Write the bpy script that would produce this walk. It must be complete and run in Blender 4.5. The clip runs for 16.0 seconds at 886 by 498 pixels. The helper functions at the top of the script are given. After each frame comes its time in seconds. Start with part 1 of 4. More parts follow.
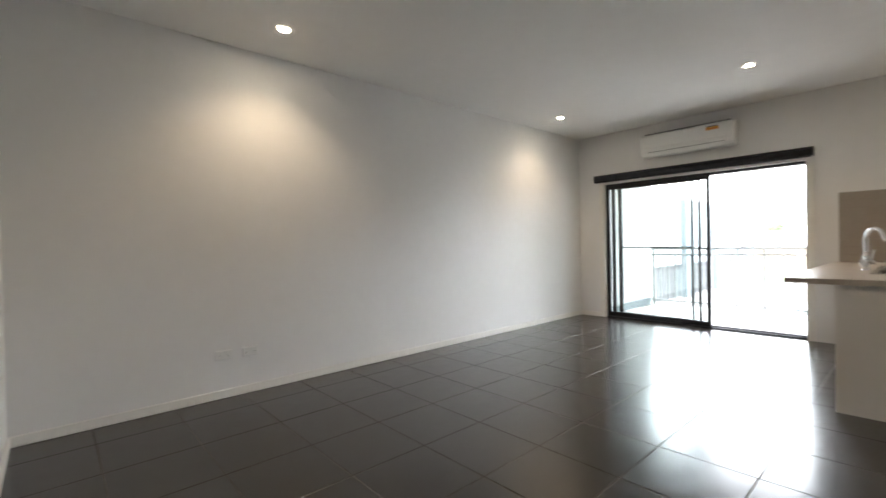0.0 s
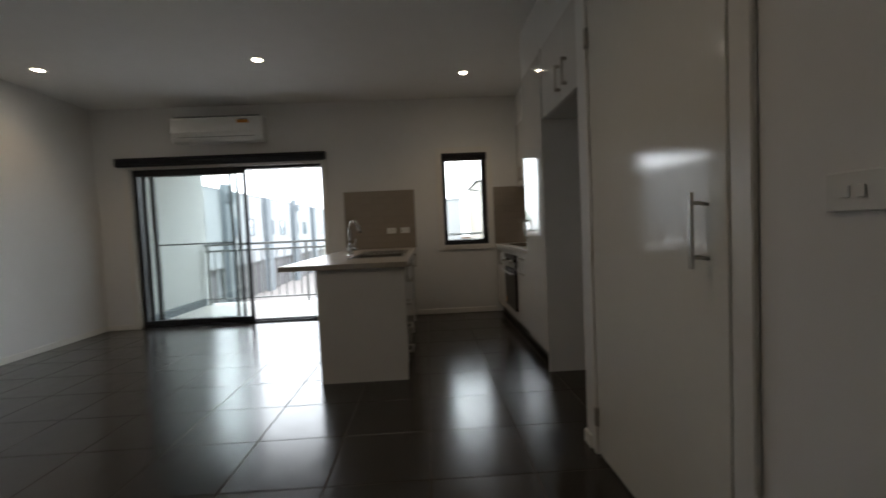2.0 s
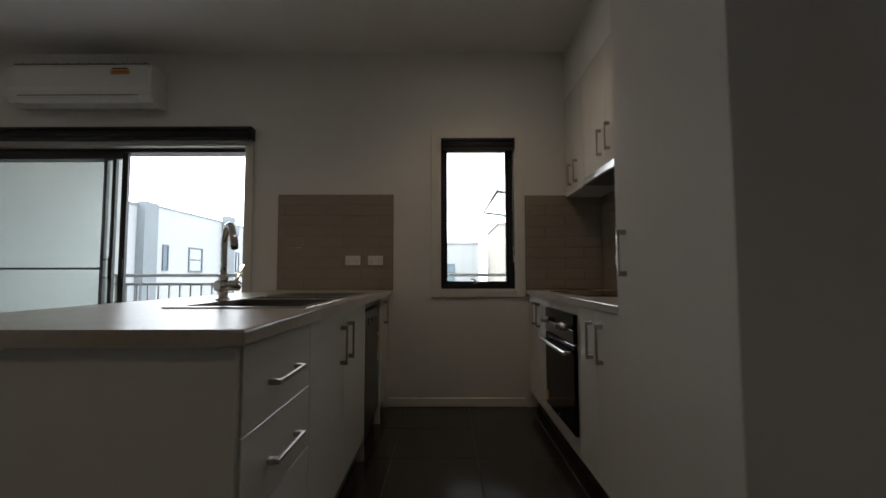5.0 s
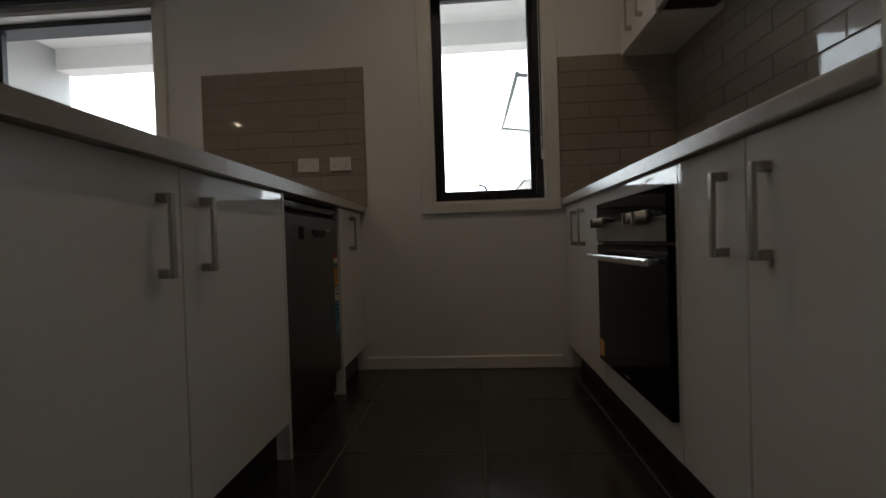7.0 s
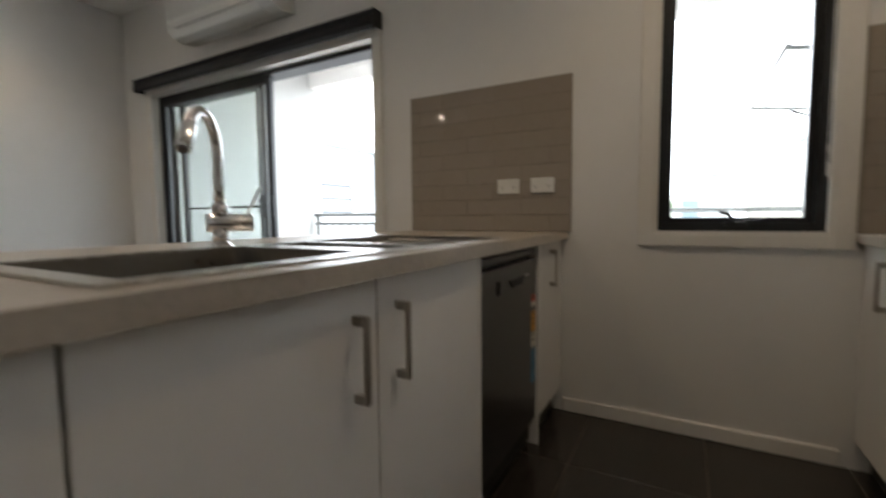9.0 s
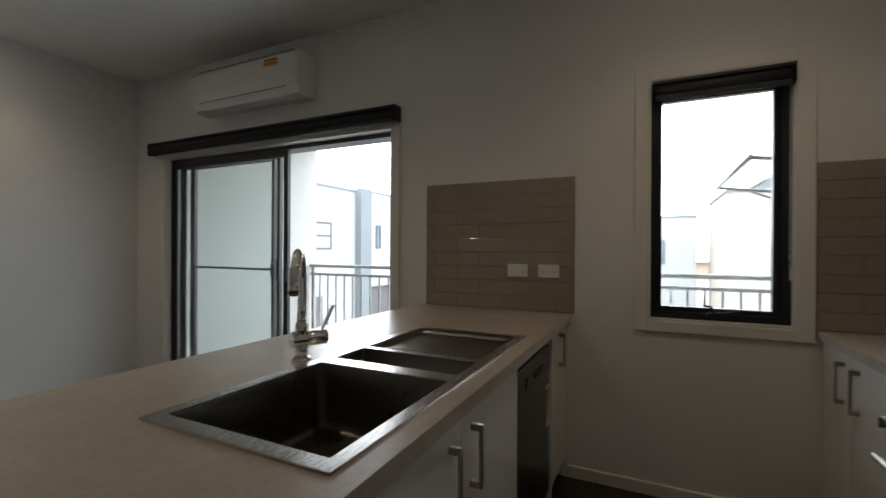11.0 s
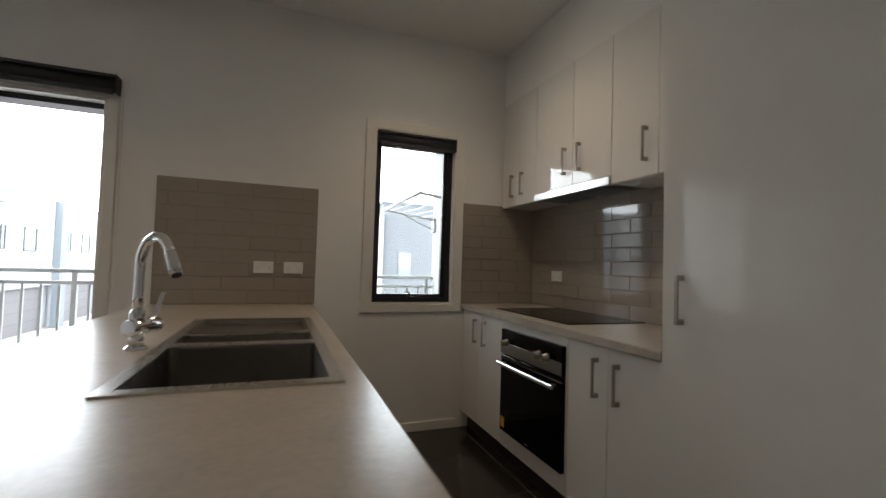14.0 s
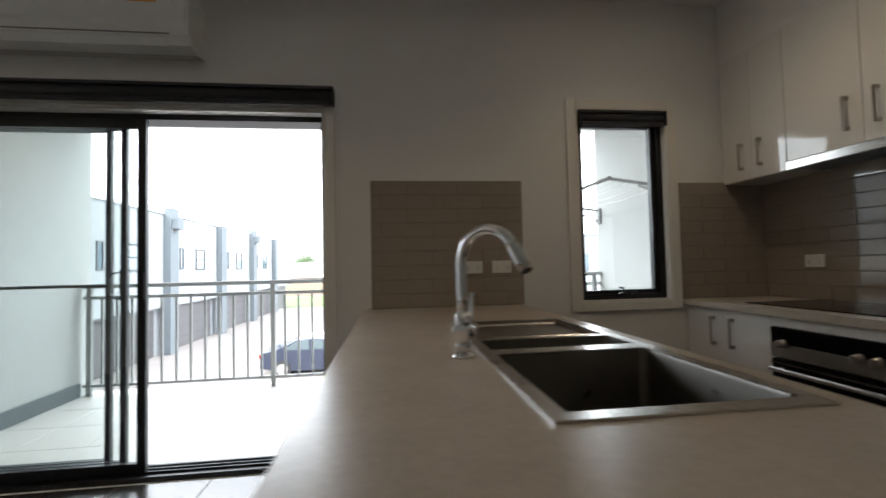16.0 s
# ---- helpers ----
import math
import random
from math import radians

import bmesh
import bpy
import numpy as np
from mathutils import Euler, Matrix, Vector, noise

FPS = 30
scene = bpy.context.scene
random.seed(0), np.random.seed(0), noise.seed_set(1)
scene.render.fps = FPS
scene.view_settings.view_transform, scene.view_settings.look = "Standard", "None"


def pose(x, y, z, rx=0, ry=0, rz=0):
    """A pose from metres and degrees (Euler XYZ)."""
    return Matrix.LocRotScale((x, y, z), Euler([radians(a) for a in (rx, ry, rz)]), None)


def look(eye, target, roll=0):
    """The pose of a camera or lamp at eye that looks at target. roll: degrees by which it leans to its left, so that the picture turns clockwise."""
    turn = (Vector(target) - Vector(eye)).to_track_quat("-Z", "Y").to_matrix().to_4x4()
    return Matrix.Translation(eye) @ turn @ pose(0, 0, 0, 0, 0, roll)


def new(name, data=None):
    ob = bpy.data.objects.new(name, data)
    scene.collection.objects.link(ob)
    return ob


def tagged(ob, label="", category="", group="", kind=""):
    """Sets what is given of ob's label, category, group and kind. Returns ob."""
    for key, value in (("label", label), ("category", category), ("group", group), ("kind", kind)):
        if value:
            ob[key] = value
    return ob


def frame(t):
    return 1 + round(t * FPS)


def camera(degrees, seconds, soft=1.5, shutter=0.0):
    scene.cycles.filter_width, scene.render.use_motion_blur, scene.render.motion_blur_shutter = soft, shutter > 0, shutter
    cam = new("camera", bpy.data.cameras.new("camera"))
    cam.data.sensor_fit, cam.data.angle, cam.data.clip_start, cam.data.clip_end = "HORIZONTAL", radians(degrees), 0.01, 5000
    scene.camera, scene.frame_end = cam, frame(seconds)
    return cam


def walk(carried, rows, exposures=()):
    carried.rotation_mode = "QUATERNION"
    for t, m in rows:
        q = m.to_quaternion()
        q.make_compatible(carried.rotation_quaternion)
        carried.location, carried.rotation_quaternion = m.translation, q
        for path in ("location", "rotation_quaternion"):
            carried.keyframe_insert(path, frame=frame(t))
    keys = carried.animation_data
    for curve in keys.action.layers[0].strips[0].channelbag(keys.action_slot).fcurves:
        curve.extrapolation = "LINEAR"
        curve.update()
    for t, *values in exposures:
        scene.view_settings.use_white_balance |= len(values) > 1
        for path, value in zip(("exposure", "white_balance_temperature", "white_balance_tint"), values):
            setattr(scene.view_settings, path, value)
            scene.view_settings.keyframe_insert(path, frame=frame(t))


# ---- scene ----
cam = camera(91.2, 16.0, shutter=0.5)
PATH = [
    (0, (-0.022, 0.297, 1.187), (1.317, 1.782, 1.164), -1.2),
    (0.5, (0.029, 0.193, 1.159), (1.547, 1.495, 1.134), -1.7),
    (1, (0.137, 0.033, 1.158), (1.881, 1.011, 1.128), -0.1),
    (1.5, (0.337, -0.031, 1.122), (2.298, 0.358, 1.051), -0.8),
    (2, (0.626, -0.138, 1.131), (2.623, -0.211, 1.036), -2.6),
    (2.5, (0.947, -0.263, 1.145), (2.925, -0.541, 1.059), -2.3),
    (3, (1.322, -0.323, 1.154), (3.313, -0.495, 1.063), -0.1),
    (3.5, (1.719, -0.337, 1.149), (3.706, -0.56, 1.113), -0.9),
    (3.7, (1.884, -0.328, 1.145), (3.875, -0.521, 1.099), -0.9),
    (5.8, (3.467, -0.5, 0.862), (5.457, -0.404, 1.039), 0.4),
    (6, (3.58, -0.524, 0.823), (5.571, -0.378, 0.945), 0.2),
    (6.5, (3.811, -0.546, 0.761), (5.807, -0.432, 0.796), -0.2),
    (7, (4.001, -0.562, 0.685), (5.997, -0.43, 0.656), -1.8),
    (7.5, (4.103, -0.563, 0.655), (6.093, -0.374, 0.604), -1.6),
    (8, (4.206, -0.544, 0.705), (6.167, -0.153, 0.655), -1.1),
    (8.5, (4.242, -0.522, 0.822), (6.122, 0.158, 0.766), -1.2),
    (9, (4.195, -0.485, 0.975), (5.938, 0.486, 0.83), -0.5),
    (9.2, (4.178, -0.467, 1.035), (5.867, 0.601, 0.956), 0.3),
    (11.3, (3.851, -0.378, 1.256), (5.708, 0.362, 1.3), 0.2),
    (11.5, (3.835, -0.412, 1.242), (5.773, 0.071, 1.332), 0.5),
    (12, (3.773, -0.394, 1.223), (5.77, -0.41, 1.339), 1.4),
    (12.5, (3.604, -0.321, 1.223), (5.573, -0.643, 1.364), 3.6),
    (13, (3.452, -0.189, 1.215), (5.377, -0.728, 1.268), 4.2),
    (13.5, (3.411, 0.037, 1.214), (5.297, -0.625, 1.28), 2.5),
    (14, (3.381, 0.225, 1.183), (5.251, -0.479, 1.255), 1.8),
    (14.5, (3.419, 0.297, 1.139), (5.321, -0.32, 1.164), 1.3),
    (15, (3.558, 0.381, 1.124), (5.489, -0.135, 1.188), -0.2),
    (15.5, (3.706, 0.535, 1.139), (5.678, 0.21, 1.224), 0.4),
    (16, (3.77, 0.81, 1.148), (5.754, 0.565, 1.223), -1.3),
]
EXPOSURES = [(0, 4.15), (0.5, 4.0), (1.0, 3.3), (1.5, 2.95), (2.0, 2.4), (3.5, 2.35), (6, 2.1), (7.5, 2.2), (8, 2.65), (8.5, 3.15), (9, 3.35), (11.5, 2.25), (12.5, 2.1), (13, 2.3), (13.5, 2.7), (14, 3.1), (14.5, 3.35), (15, 3.35), (15.5, 3.1), (16, 2.6)]
walk(cam, [(t, look(eye, target, roll)) for t, eye, target, roll in PATH], EXPOSURES)

# ---- light ----
world = bpy.data.worlds.new("sky")
scene.world = world
world.use_nodes = True
wn = world.node_tree
sky = wn.nodes.new("ShaderNodeTexSky")
sky.sky_type, sky.sun_disc = "NISHITA", False
sky.sun_elevation, sky.sun_rotation = radians(48), radians(326)
sky.air_density, sky.dust_density, sky.ozone_density = 1.0, 4.0, 0.6
# an even layer of cloud over the clear sky
cloud = wn.nodes.new("ShaderNodeMix")
cloud.data_type = "RGBA"
cloud.inputs["Factor"].default_value, cloud.inputs["B"].default_value = 0.85, (9.6, 10.2, 10.8, 1)
wn.links.new(sky.outputs[0], cloud.inputs["A"])
wn.nodes["Background"].inputs["Strength"].default_value = 0.15
wn.links.new(cloud.outputs["Result"], wn.nodes["Background"].inputs["Color"])
sun = bpy.data.lights.new("sun", "SUN")
sun.energy, sun.angle, sun.color = 0.6, radians(20), (1.0, 0.96, 0.9)
new("sun", sun).matrix_world = look((-20, 30, 40), (0, 0, 0))
DOWNLIGHT_WATTS = 2.6

# ---- materials ----
def material(name, color, rough=0.5, metal=0.0, vary=0.06, scale=6.0, bump=0.0, bump_scale=60.0, coat=0.0, piece=0.0, rough_vary=0.0, spec=0.5, stretch=(1, 1, 1)):
    m = bpy.data.materials.new(name)
    m.use_nodes = True
    nt = m.node_tree
    p = nt.nodes["Principled BSDF"]
    p.inputs["Roughness"].default_value, p.inputs["Metallic"].default_value = rough, metal
    p.inputs["Coat Weight"].default_value, p.inputs["Coat Roughness"].default_value = coat, 0.06
    p.inputs["Specular IOR Level"].default_value = spec
    co = nt.nodes.new("ShaderNodeTexCoord")
    mp = nt.nodes.new("ShaderNodeMapping")
    mp.inputs["Scale"].default_value = stretch
    nt.links.new(co.outputs["Object"], mp.inputs["Vector"])

    def grain(size, detail=5.0):
        n = nt.nodes.new("ShaderNodeTexNoise")
        n.inputs["Scale"].default_value, n.inputs["Detail"].default_value = size, detail
        nt.links.new(mp.outputs[0], n.inputs["Vector"])
        return n

    big, fine = grain(scale), grain(scale * 9)
    add = nt.nodes.new("ShaderNodeMath")
    add.operation = "ADD"
    nt.links.new(big.outputs["Fac"], add.inputs[0])
    nt.links.new(fine.outputs["Fac"], add.inputs[1])
    last = add
    if piece:
        info, mul = nt.nodes.new("ShaderNodeObjectInfo"), nt.nodes.new("ShaderNodeMath")
        mul.operation = "MULTIPLY_ADD"
        mul.inputs[1].default_value = piece
        nt.links.new(info.outputs["Random"], mul.inputs[0])
        nt.links.new(add.outputs[0], mul.inputs[2])
        last = mul
    ramp = nt.nodes.new("ShaderNodeMapRange")
    ramp.inputs["From Min"].default_value, ramp.inputs["From Max"].default_value = 0.6, 1.4 + piece
    nt.links.new(last.outputs[0], ramp.inputs["Value"])
    mix = nt.nodes.new("ShaderNodeMix")
    mix.data_type = "RGBA"
    lo, hi = [c * (1 - vary) for c in color], [min(1, c * (1 + vary)) for c in color]
    mix.inputs["A"].default_value, mix.inputs["B"].default_value = (*lo, 1), (*hi, 1)
    nt.links.new(ramp.outputs[0], mix.inputs["Factor"])
    nt.links.new(mix.outputs["Result"], p.inputs["Base Color"])
    if rough_vary:
        rr = nt.nodes.new("ShaderNodeMapRange")
        rr.inputs["From Min"].default_value, rr.inputs["From Max"].default_value = 0.3, 0.7
        rr.inputs["To Min"].default_value, rr.inputs["To Max"].default_value = rough - rough_vary, rough + rough_vary
        nt.links.new(grain(scale * 2.3).outputs["Fac"], rr.inputs["Value"])
        nt.links.new(rr.outputs[0], p.inputs["Roughness"])
    if bump:
        b = nt.nodes.new("ShaderNodeBump")
        b.inputs["Strength"].default_value, b.inputs["Distance"].default_value = bump, 0.002
        nt.links.new(grain(bump_scale, 4).outputs["Fac"], b.inputs["Height"])
        nt.links.new(b.outputs[0], p.inputs["Normal"])
    return m


def glow(name, color, strength):
    m = bpy.data.materials.new(name)
    m.use_nodes = True
    p = m.node_tree.nodes["Principled BSDF"]
    p.inputs["Base Color"].default_value = (0.9, 0.9, 0.88, 1)
    p.inputs["Emission Color"].default_value, p.inputs["Emission Strength"].default_value = (*color, 1), strength
    return m


def glass(name, tint):
    m = bpy.data.materials.new(name)
    m.use_nodes = True
    p = m.node_tree.nodes["Principled BSDF"]
    p.inputs["Base Color"].default_value = (*tint, 1)
    p.inputs["Transmission Weight"].default_value, p.inputs["Roughness"].default_value, p.inputs["IOR"].default_value = 1.0, 0.0, 1.45
    return m


WALL = material("wall_paint", (0.82, 0.815, 0.805), 0.6, vary=0.02, scale=1.2, bump=0.12, bump_scale=180)
CEIL = material("ceiling_paint", (0.85, 0.84, 0.82), 0.75, vary=0.02, scale=0.8, bump=0.08, bump_scale=150)
TRIM = material("white_gloss_trim", (0.83, 0.81, 0.77), 0.3, vary=0.02, scale=3)
DOORPAINT = material("cream_gloss_paint", (0.82, 0.8, 0.74), 0.1, vary=0.015, scale=2, bump=0.05, bump_scale=14)
LAMINATE = material("white_gloss_laminate", (0.83, 0.815, 0.79), 0.045, vary=0.012, scale=2)
FLOORTILE = material("charcoal_floor_tile", (0.028, 0.0235, 0.02), 0.21, vary=0.25, scale=3.5, piece=0.25, spec=0.75, rough_vary=0.035)
GROUT = material("floor_grout", (0.1, 0.087, 0.075), 0.8, vary=0.15, scale=20, bump=0.3, bump_scale=300)
WALLTILE = material("taupe_wall_tile", (0.34, 0.295, 0.25), 0.05, vary=0.05, scale=4, piece=0.2, bump=0.03, bump_scale=7)
WALLGROUT = material("tile_grout", (0.29, 0.252, 0.214), 0.85, vary=0.08, scale=30)
STONE = material("beige_stone_laminate", (0.46, 0.41, 0.35), 0.3, vary=0.16, scale=7, spec=0.65)
STEEL = material("brushed_steel", (0.62, 0.61, 0.59), 0.27, 1.0, vary=0.06, scale=20, stretch=(1, 30, 30), rough_vary=0.06)
# sink steel with shade put into the colour, darkest in the bowls
SHADEDBOWL = material("shaded_steel_bowl", (0.16, 0.15, 0.135), 0.33, 1.0, vary=0.08, scale=8, rough_vary=0.06)
DRAIN = material("darkened_steel_drainer", (0.3, 0.29, 0.275), 0.3, 1.0, vary=0.06, scale=10)
NICKEL = material("satin_nickel", (0.44, 0.41, 0.37), 0.34, 1.0, vary=0.04, scale=30)
CHROME = material("chrome", (0.85, 0.85, 0.86), 0.06, 1.0, vary=0.01, scale=5)
BLACK = material("black_powder_coat", (0.012, 0.014, 0.018), 0.4, vary=0.15, scale=30, bump=0.05, bump_scale=400)
BLIND = material("dark_roller_fabric", (0.022, 0.024, 0.032), 0.55, vary=0.12, scale=60)
KICK = material("dark_kickboard", (0.03, 0.028, 0.026), 0.4, vary=0.1, scale=8)
OVENGLASS = material("black_oven_glass", (0.004, 0.004, 0.005), 0.06, vary=0.05, scale=5, spec=0.08)
DARKSTEEL = material("dark_steel", (0.12, 0.12, 0.12), 0.32, 1.0, vary=0.06, scale=16, stretch=(30, 1, 30))
PLASTIC = material("white_plastic", (0.82, 0.82, 0.8), 0.22, vary=0.01, scale=5)
GREYPLASTIC = material("grey_plastic", (0.2, 0.2, 0.2), 0.5, vary=0.05, scale=20)
STICKER = material("sticker_orange", (0.75, 0.36, 0.06), 0.5, vary=0.1, scale=20)
STICKRED = material("sticker_red", (0.55, 0.08, 0.05), 0.5, vary=0.1, scale=20)
STICKBLUE = material("sticker_blue", (0.1, 0.3, 0.5), 0.5, vary=0.1, scale=20)
STICKWHITE = material("sticker_white", (0.75, 0.72, 0.65), 0.5, vary=0.05, scale=20)
PRINT = material("dark_print", (0.05, 0.04, 0.04), 0.5, vary=0.05, scale=20)
RENDER = material("white_render", (0.41, 0.42, 0.41), 0.9, vary=0.05, scale=0.8, bump=0.4, bump_scale=90)
PALERENDER = material("pale_grey_render", (0.27, 0.285, 0.295), 0.9, vary=0.06, scale=0.5, bump=0.4, bump_scale=60)
RENDERGREY = material("grey_render", (0.13, 0.15, 0.162), 0.9, vary=0.06, scale=0.6, bump=0.4, bump_scale=60)
RENDERDARK = material("dark_grey_render", (0.08, 0.088, 0.098), 0.9, vary=0.08, scale=0.6)
BALCONYTILE = material("pale_balcony_tile", (0.58, 0.56, 0.53), 0.5, vary=0.07, scale=5, piece=0.2)
RAIL = material("pale_grey_metal", (0.27, 0.28, 0.275), 0.4, vary=0.04, scale=20)
GARAGE = material("garage_grey", (0.085, 0.082, 0.085), 0.6, vary=0.06, scale=3)
CONCRETE = material("pale_driveway", (0.2, 0.18, 0.17), 0.9, vary=0.12, scale=0.3, bump=0.2, bump_scale=30)
ROOF = material("pale_roofing", (0.5, 0.5, 0.5), 0.7, vary=0.12, scale=2, stretch=(6, 1, 1))
BRICKFAR = material("tan_brickwork", (0.34, 0.26, 0.2), 0.9, vary=0.2, scale=6)
GRASS = material("grass", (0.09, 0.15, 0.035), 0.9, vary=0.35, scale=1.5)
LEAF = material("leaf", (0.06, 0.1, 0.035), 0.7, vary=0.4, scale=4)
BARK = material("bark", (0.12, 0.09, 0.07), 0.9, vary=0.3, scale=12)
FENCE = material("timber_fence", (0.25, 0.19, 0.14), 0.85, vary=0.25, scale=3, stretch=(8, 8, 1))
CARPAINT = material("dark_blue_car_paint", (0.016, 0.024, 0.05), 0.15, vary=0.05, scale=4, coat=1.0)
CARGLASS = material("tinted_car_glass", (0.1, 0.13, 0.14), 0.03, vary=0.05, scale=4)
RUBBER = material("rubber", (0.02, 0.02, 0.02), 0.8, vary=0.1, scale=20)
FARGLASS = material("far_window_glass", (0.1, 0.14, 0.17), 0.06, vary=0.2, scale=0.6, spec=0.8)
PANE = glass("clear_glass", (0.97, 1.0, 0.985))
DOORPANE = glass("green_tinted_glass", (0.84, 0.88, 0.87))
LENS = glow("downlight_lens", (1.0, 0.86, 0.66), 14.0)

# ---- building helpers ----
ORIGIN = {}


def box(bm, x0, x1, y0, y1, z0, z1, bevel=0.0, segs=1):
    v = [bm.verts.new((x, y, z)) for z in (z0, z1) for y in (y0, y1) for x in (x0, x1)]
    fs = [bm.faces.new([v[i] for i in q]) for q in ((0, 2, 3, 1), (4, 5, 7, 6), (0, 1, 5, 4), (1, 3, 7, 5), (3, 2, 6, 7), (2, 0, 4, 6))]
    if bevel:
        edges = {e for f in fs for e in f.edges}
        bmesh.ops.bevel(bm, geom=list(edges), offset=bevel, segments=segs, affect="EDGES", profile=0.5)
    return bm


def B(*a, **k):
    return box(bmesh.new(), *a, **k)


def tube(bm, pts, r, seg=12, caps=True, radii=None):
    pts = [Vector(p) for p in pts]
    rings, side = [], None
    for i, p in enumerate(pts):
        d = (pts[min(i + 1, len(pts) - 1)] - pts[max(i - 1, 0)]).normalized()
        if side is None:
            side = d.cross(Vector((0, 0, 1)) if abs(d.z) < 0.9 else Vector((1, 0, 0))).normalized()
        side = (side - d * side.dot(d)).normalized()
        up = d.cross(side)
        rr = radii[i] if radii else r
        rings.append([bm.verts.new(p + rr * (math.cos(k * math.tau / seg) * side + math.sin(k * math.tau / seg) * up)) for k in range(seg)])
    for a, b in zip(rings, rings[1:]):
        for k in range(seg):
            bm.faces.new((a[k], a[(k + 1) % seg], b[(k + 1) % seg], b[k])).smooth = True
    if caps:
        bm.faces.new(rings[0][::-1]), bm.faces.new(rings[-1])
    return bm


def T(*a, **k):
    return tube(bmesh.new(), *a, **k)


def prism(bm, outline, axis, a, b):
    """Extrude an outline of (u, v) pairs along an axis from a to b."""
    def at(u, v, w):
        return {"x": (w, u, v), "y": (u, w, v), "z": (u, v, w)}[axis]
    lo, hi = [bm.verts.new(at(u, v, a)) for u, v in outline], [bm.verts.new(at(u, v, b)) for u, v in outline]
    n = len(lo)
    for k in range(n):
        bm.faces.new((lo[k], lo[(k + 1) % n], hi[(k + 1) % n], hi[k]))
    bm.faces.new(lo[::-1]), bm.faces.new(hi)
    return bm


def mesh(name, bm, mat, at=(0, 0, 0)):
    if tuple(at) != (0, 0, 0):
        bmesh.ops.translate(bm, vec=-Vector(at), verts=bm.verts)
    bmesh.ops.recalc_face_normals(bm, faces=bm.faces)
    me = bpy.data.meshes.new(name)
    bm.to_mesh(me)
    bm.free()
    me.materials.append(mat)
    return me


def thing(name, at, label, category, group=""):
    ob = new(name)
    ob.location, ob.empty_display_size = at, 0.1
    ORIGIN[ob] = Vector(at)
    return tagged(ob, label, category, group)


def solid(name, bm, mat, at, label, category, group=""):
    """A thing of one mesh."""
    ob = new(name, mesh(name, bm, mat, at))
    ob.location = at
    ORIGIN[ob] = Vector(at)
    return tagged(ob, label, category, group)


def part(name, bm, mat, parent, label=""):
    at = ORIGIN[parent]
    ob = new(name, mesh(name, bm, mat, at))
    ob.parent = parent
    ORIGIN[ob] = at
    return tagged(ob, label)


def structure(name, bm, mat, label="", category=""):
    ob = new(name, mesh(name, bm, mat))
    ORIGIN[ob] = Vector((0, 0, 0))
    return tagged(ob, label, category, kind="structure")


# ---- the room's shell ----
XW, YL, XB, YK, YC, HC = 6.35, 4.03, -0.25, -1.66, -0.92, 2.82
T1 = 0.2
HX, HY = -3.6, 1.325  # unseen entry hall, added behind the start to dim the wall near it
slab = structure("floor", box(B(XB - T1, XW, YK - T1, YL + T1, -0.25, -0.002), HX - T1, XB - T1, YC - 0.11, HY + T1, -0.25, -0.002), GROUT, "charcoal square floor tiles with pale grout", "floor")
structure("ceiling", box(B(XB - T1, XW + T1, YK - T1, YL + T1, HC, HC + 0.2), HX - T1, XB - T1, YC - 0.11, HY + T1, HC, HC + 0.2), CEIL, "flat white plaster ceiling", "ceiling")
structure("wall_north", B(XB - T1, XW + T1, YL, YL + T1, -0.25, HC), WALL, "plain white painted plaster wall", "wall")
structure("wall_hall_end", B(HX - T1, HX, YC - 0.11, HY + T1, -0.25, HC), WALL, "plain white painted plaster wall", "wall")
structure("wall_hall_north", B(HX, XB - T1, HY, HY + T1, -0.25, HC), WALL, "plain white painted plaster wall", "wall")
structure("wall_west", B(XB - T1, XB, HY, YL, -0.25, HC), WALL, "plain white painted plaster wall", "wall")
bm = bmesh.new()
DY0, DY1, DZ = 1.17, 3.63, 2.07
WY0, WY1, WZ0, WZ1 = -0.975, -0.365, 0.895, 2.115
for y0, y1, z0, z1 in ((DY1, YL, -0.25, HC), (DY0, DY1, DZ, HC), (WY1, DY0, -0.25, HC), (WY0, WY1, -0.25, WZ0), (WY0, WY1, WZ1, HC), (YK - T1, WY0, -0.25, HC), (DY0, DY1, -0.25, -0.012)):
    box(bm, XW, XW + T1, y0, y1, z0, z1)
structure("wall_east", bm, WALL, "white painted wall with a sliding door and a narrow window", "wall")
structure("wall_south", B(2.78, XW, YK - T1, YK, -0.25, HC), WALL, "white painted kitchen back wall", "wall")
# wall with the cupboard door, its opening goes through
CX0, CX1, CZ = 1.68, 2.685, 2.2
CL = 1.735  # free edge of the door leaf
bm = bmesh.new()
for x0, x1, z0 in ((HX, CX0, -0.25), (CX1, 2.79, -0.25), (CX0, CX1, CZ)):
    box(bm, x0, x1, YC - 0.11, YC, z0, HC)
box(bm, 2.69, 2.79, YK - T1, YC - 0.11, -0.25, HC)
structure("wall_cupboard", bm, WALL, "white painted wall round the cupboard door", "wall")
structure("wall_cupboard_back", B(1.2, 2.69, -1.75, -1.65, -0.25, HC), WALL)
structure("wall_bulkhead", B(2.79, XW, YK, -1.376, 2.42, HC), WALL, "plaster bulkhead above the kitchen cupboards", "bulkhead")
structure("wall_bulkhead_tall", B(2.79, 4.545, -1.376, -1.052, 2.42, HC), WALL, "plaster bulkhead above the pantry", "bulkhead")


def skirting(name, x0, x1, y0, y1):
    bm = B(x0, x1, y0, y1, 0.0, 0.068, bevel=0.004)
    structure(name, bm, TRIM, "low white painted skirting board", "skirting")


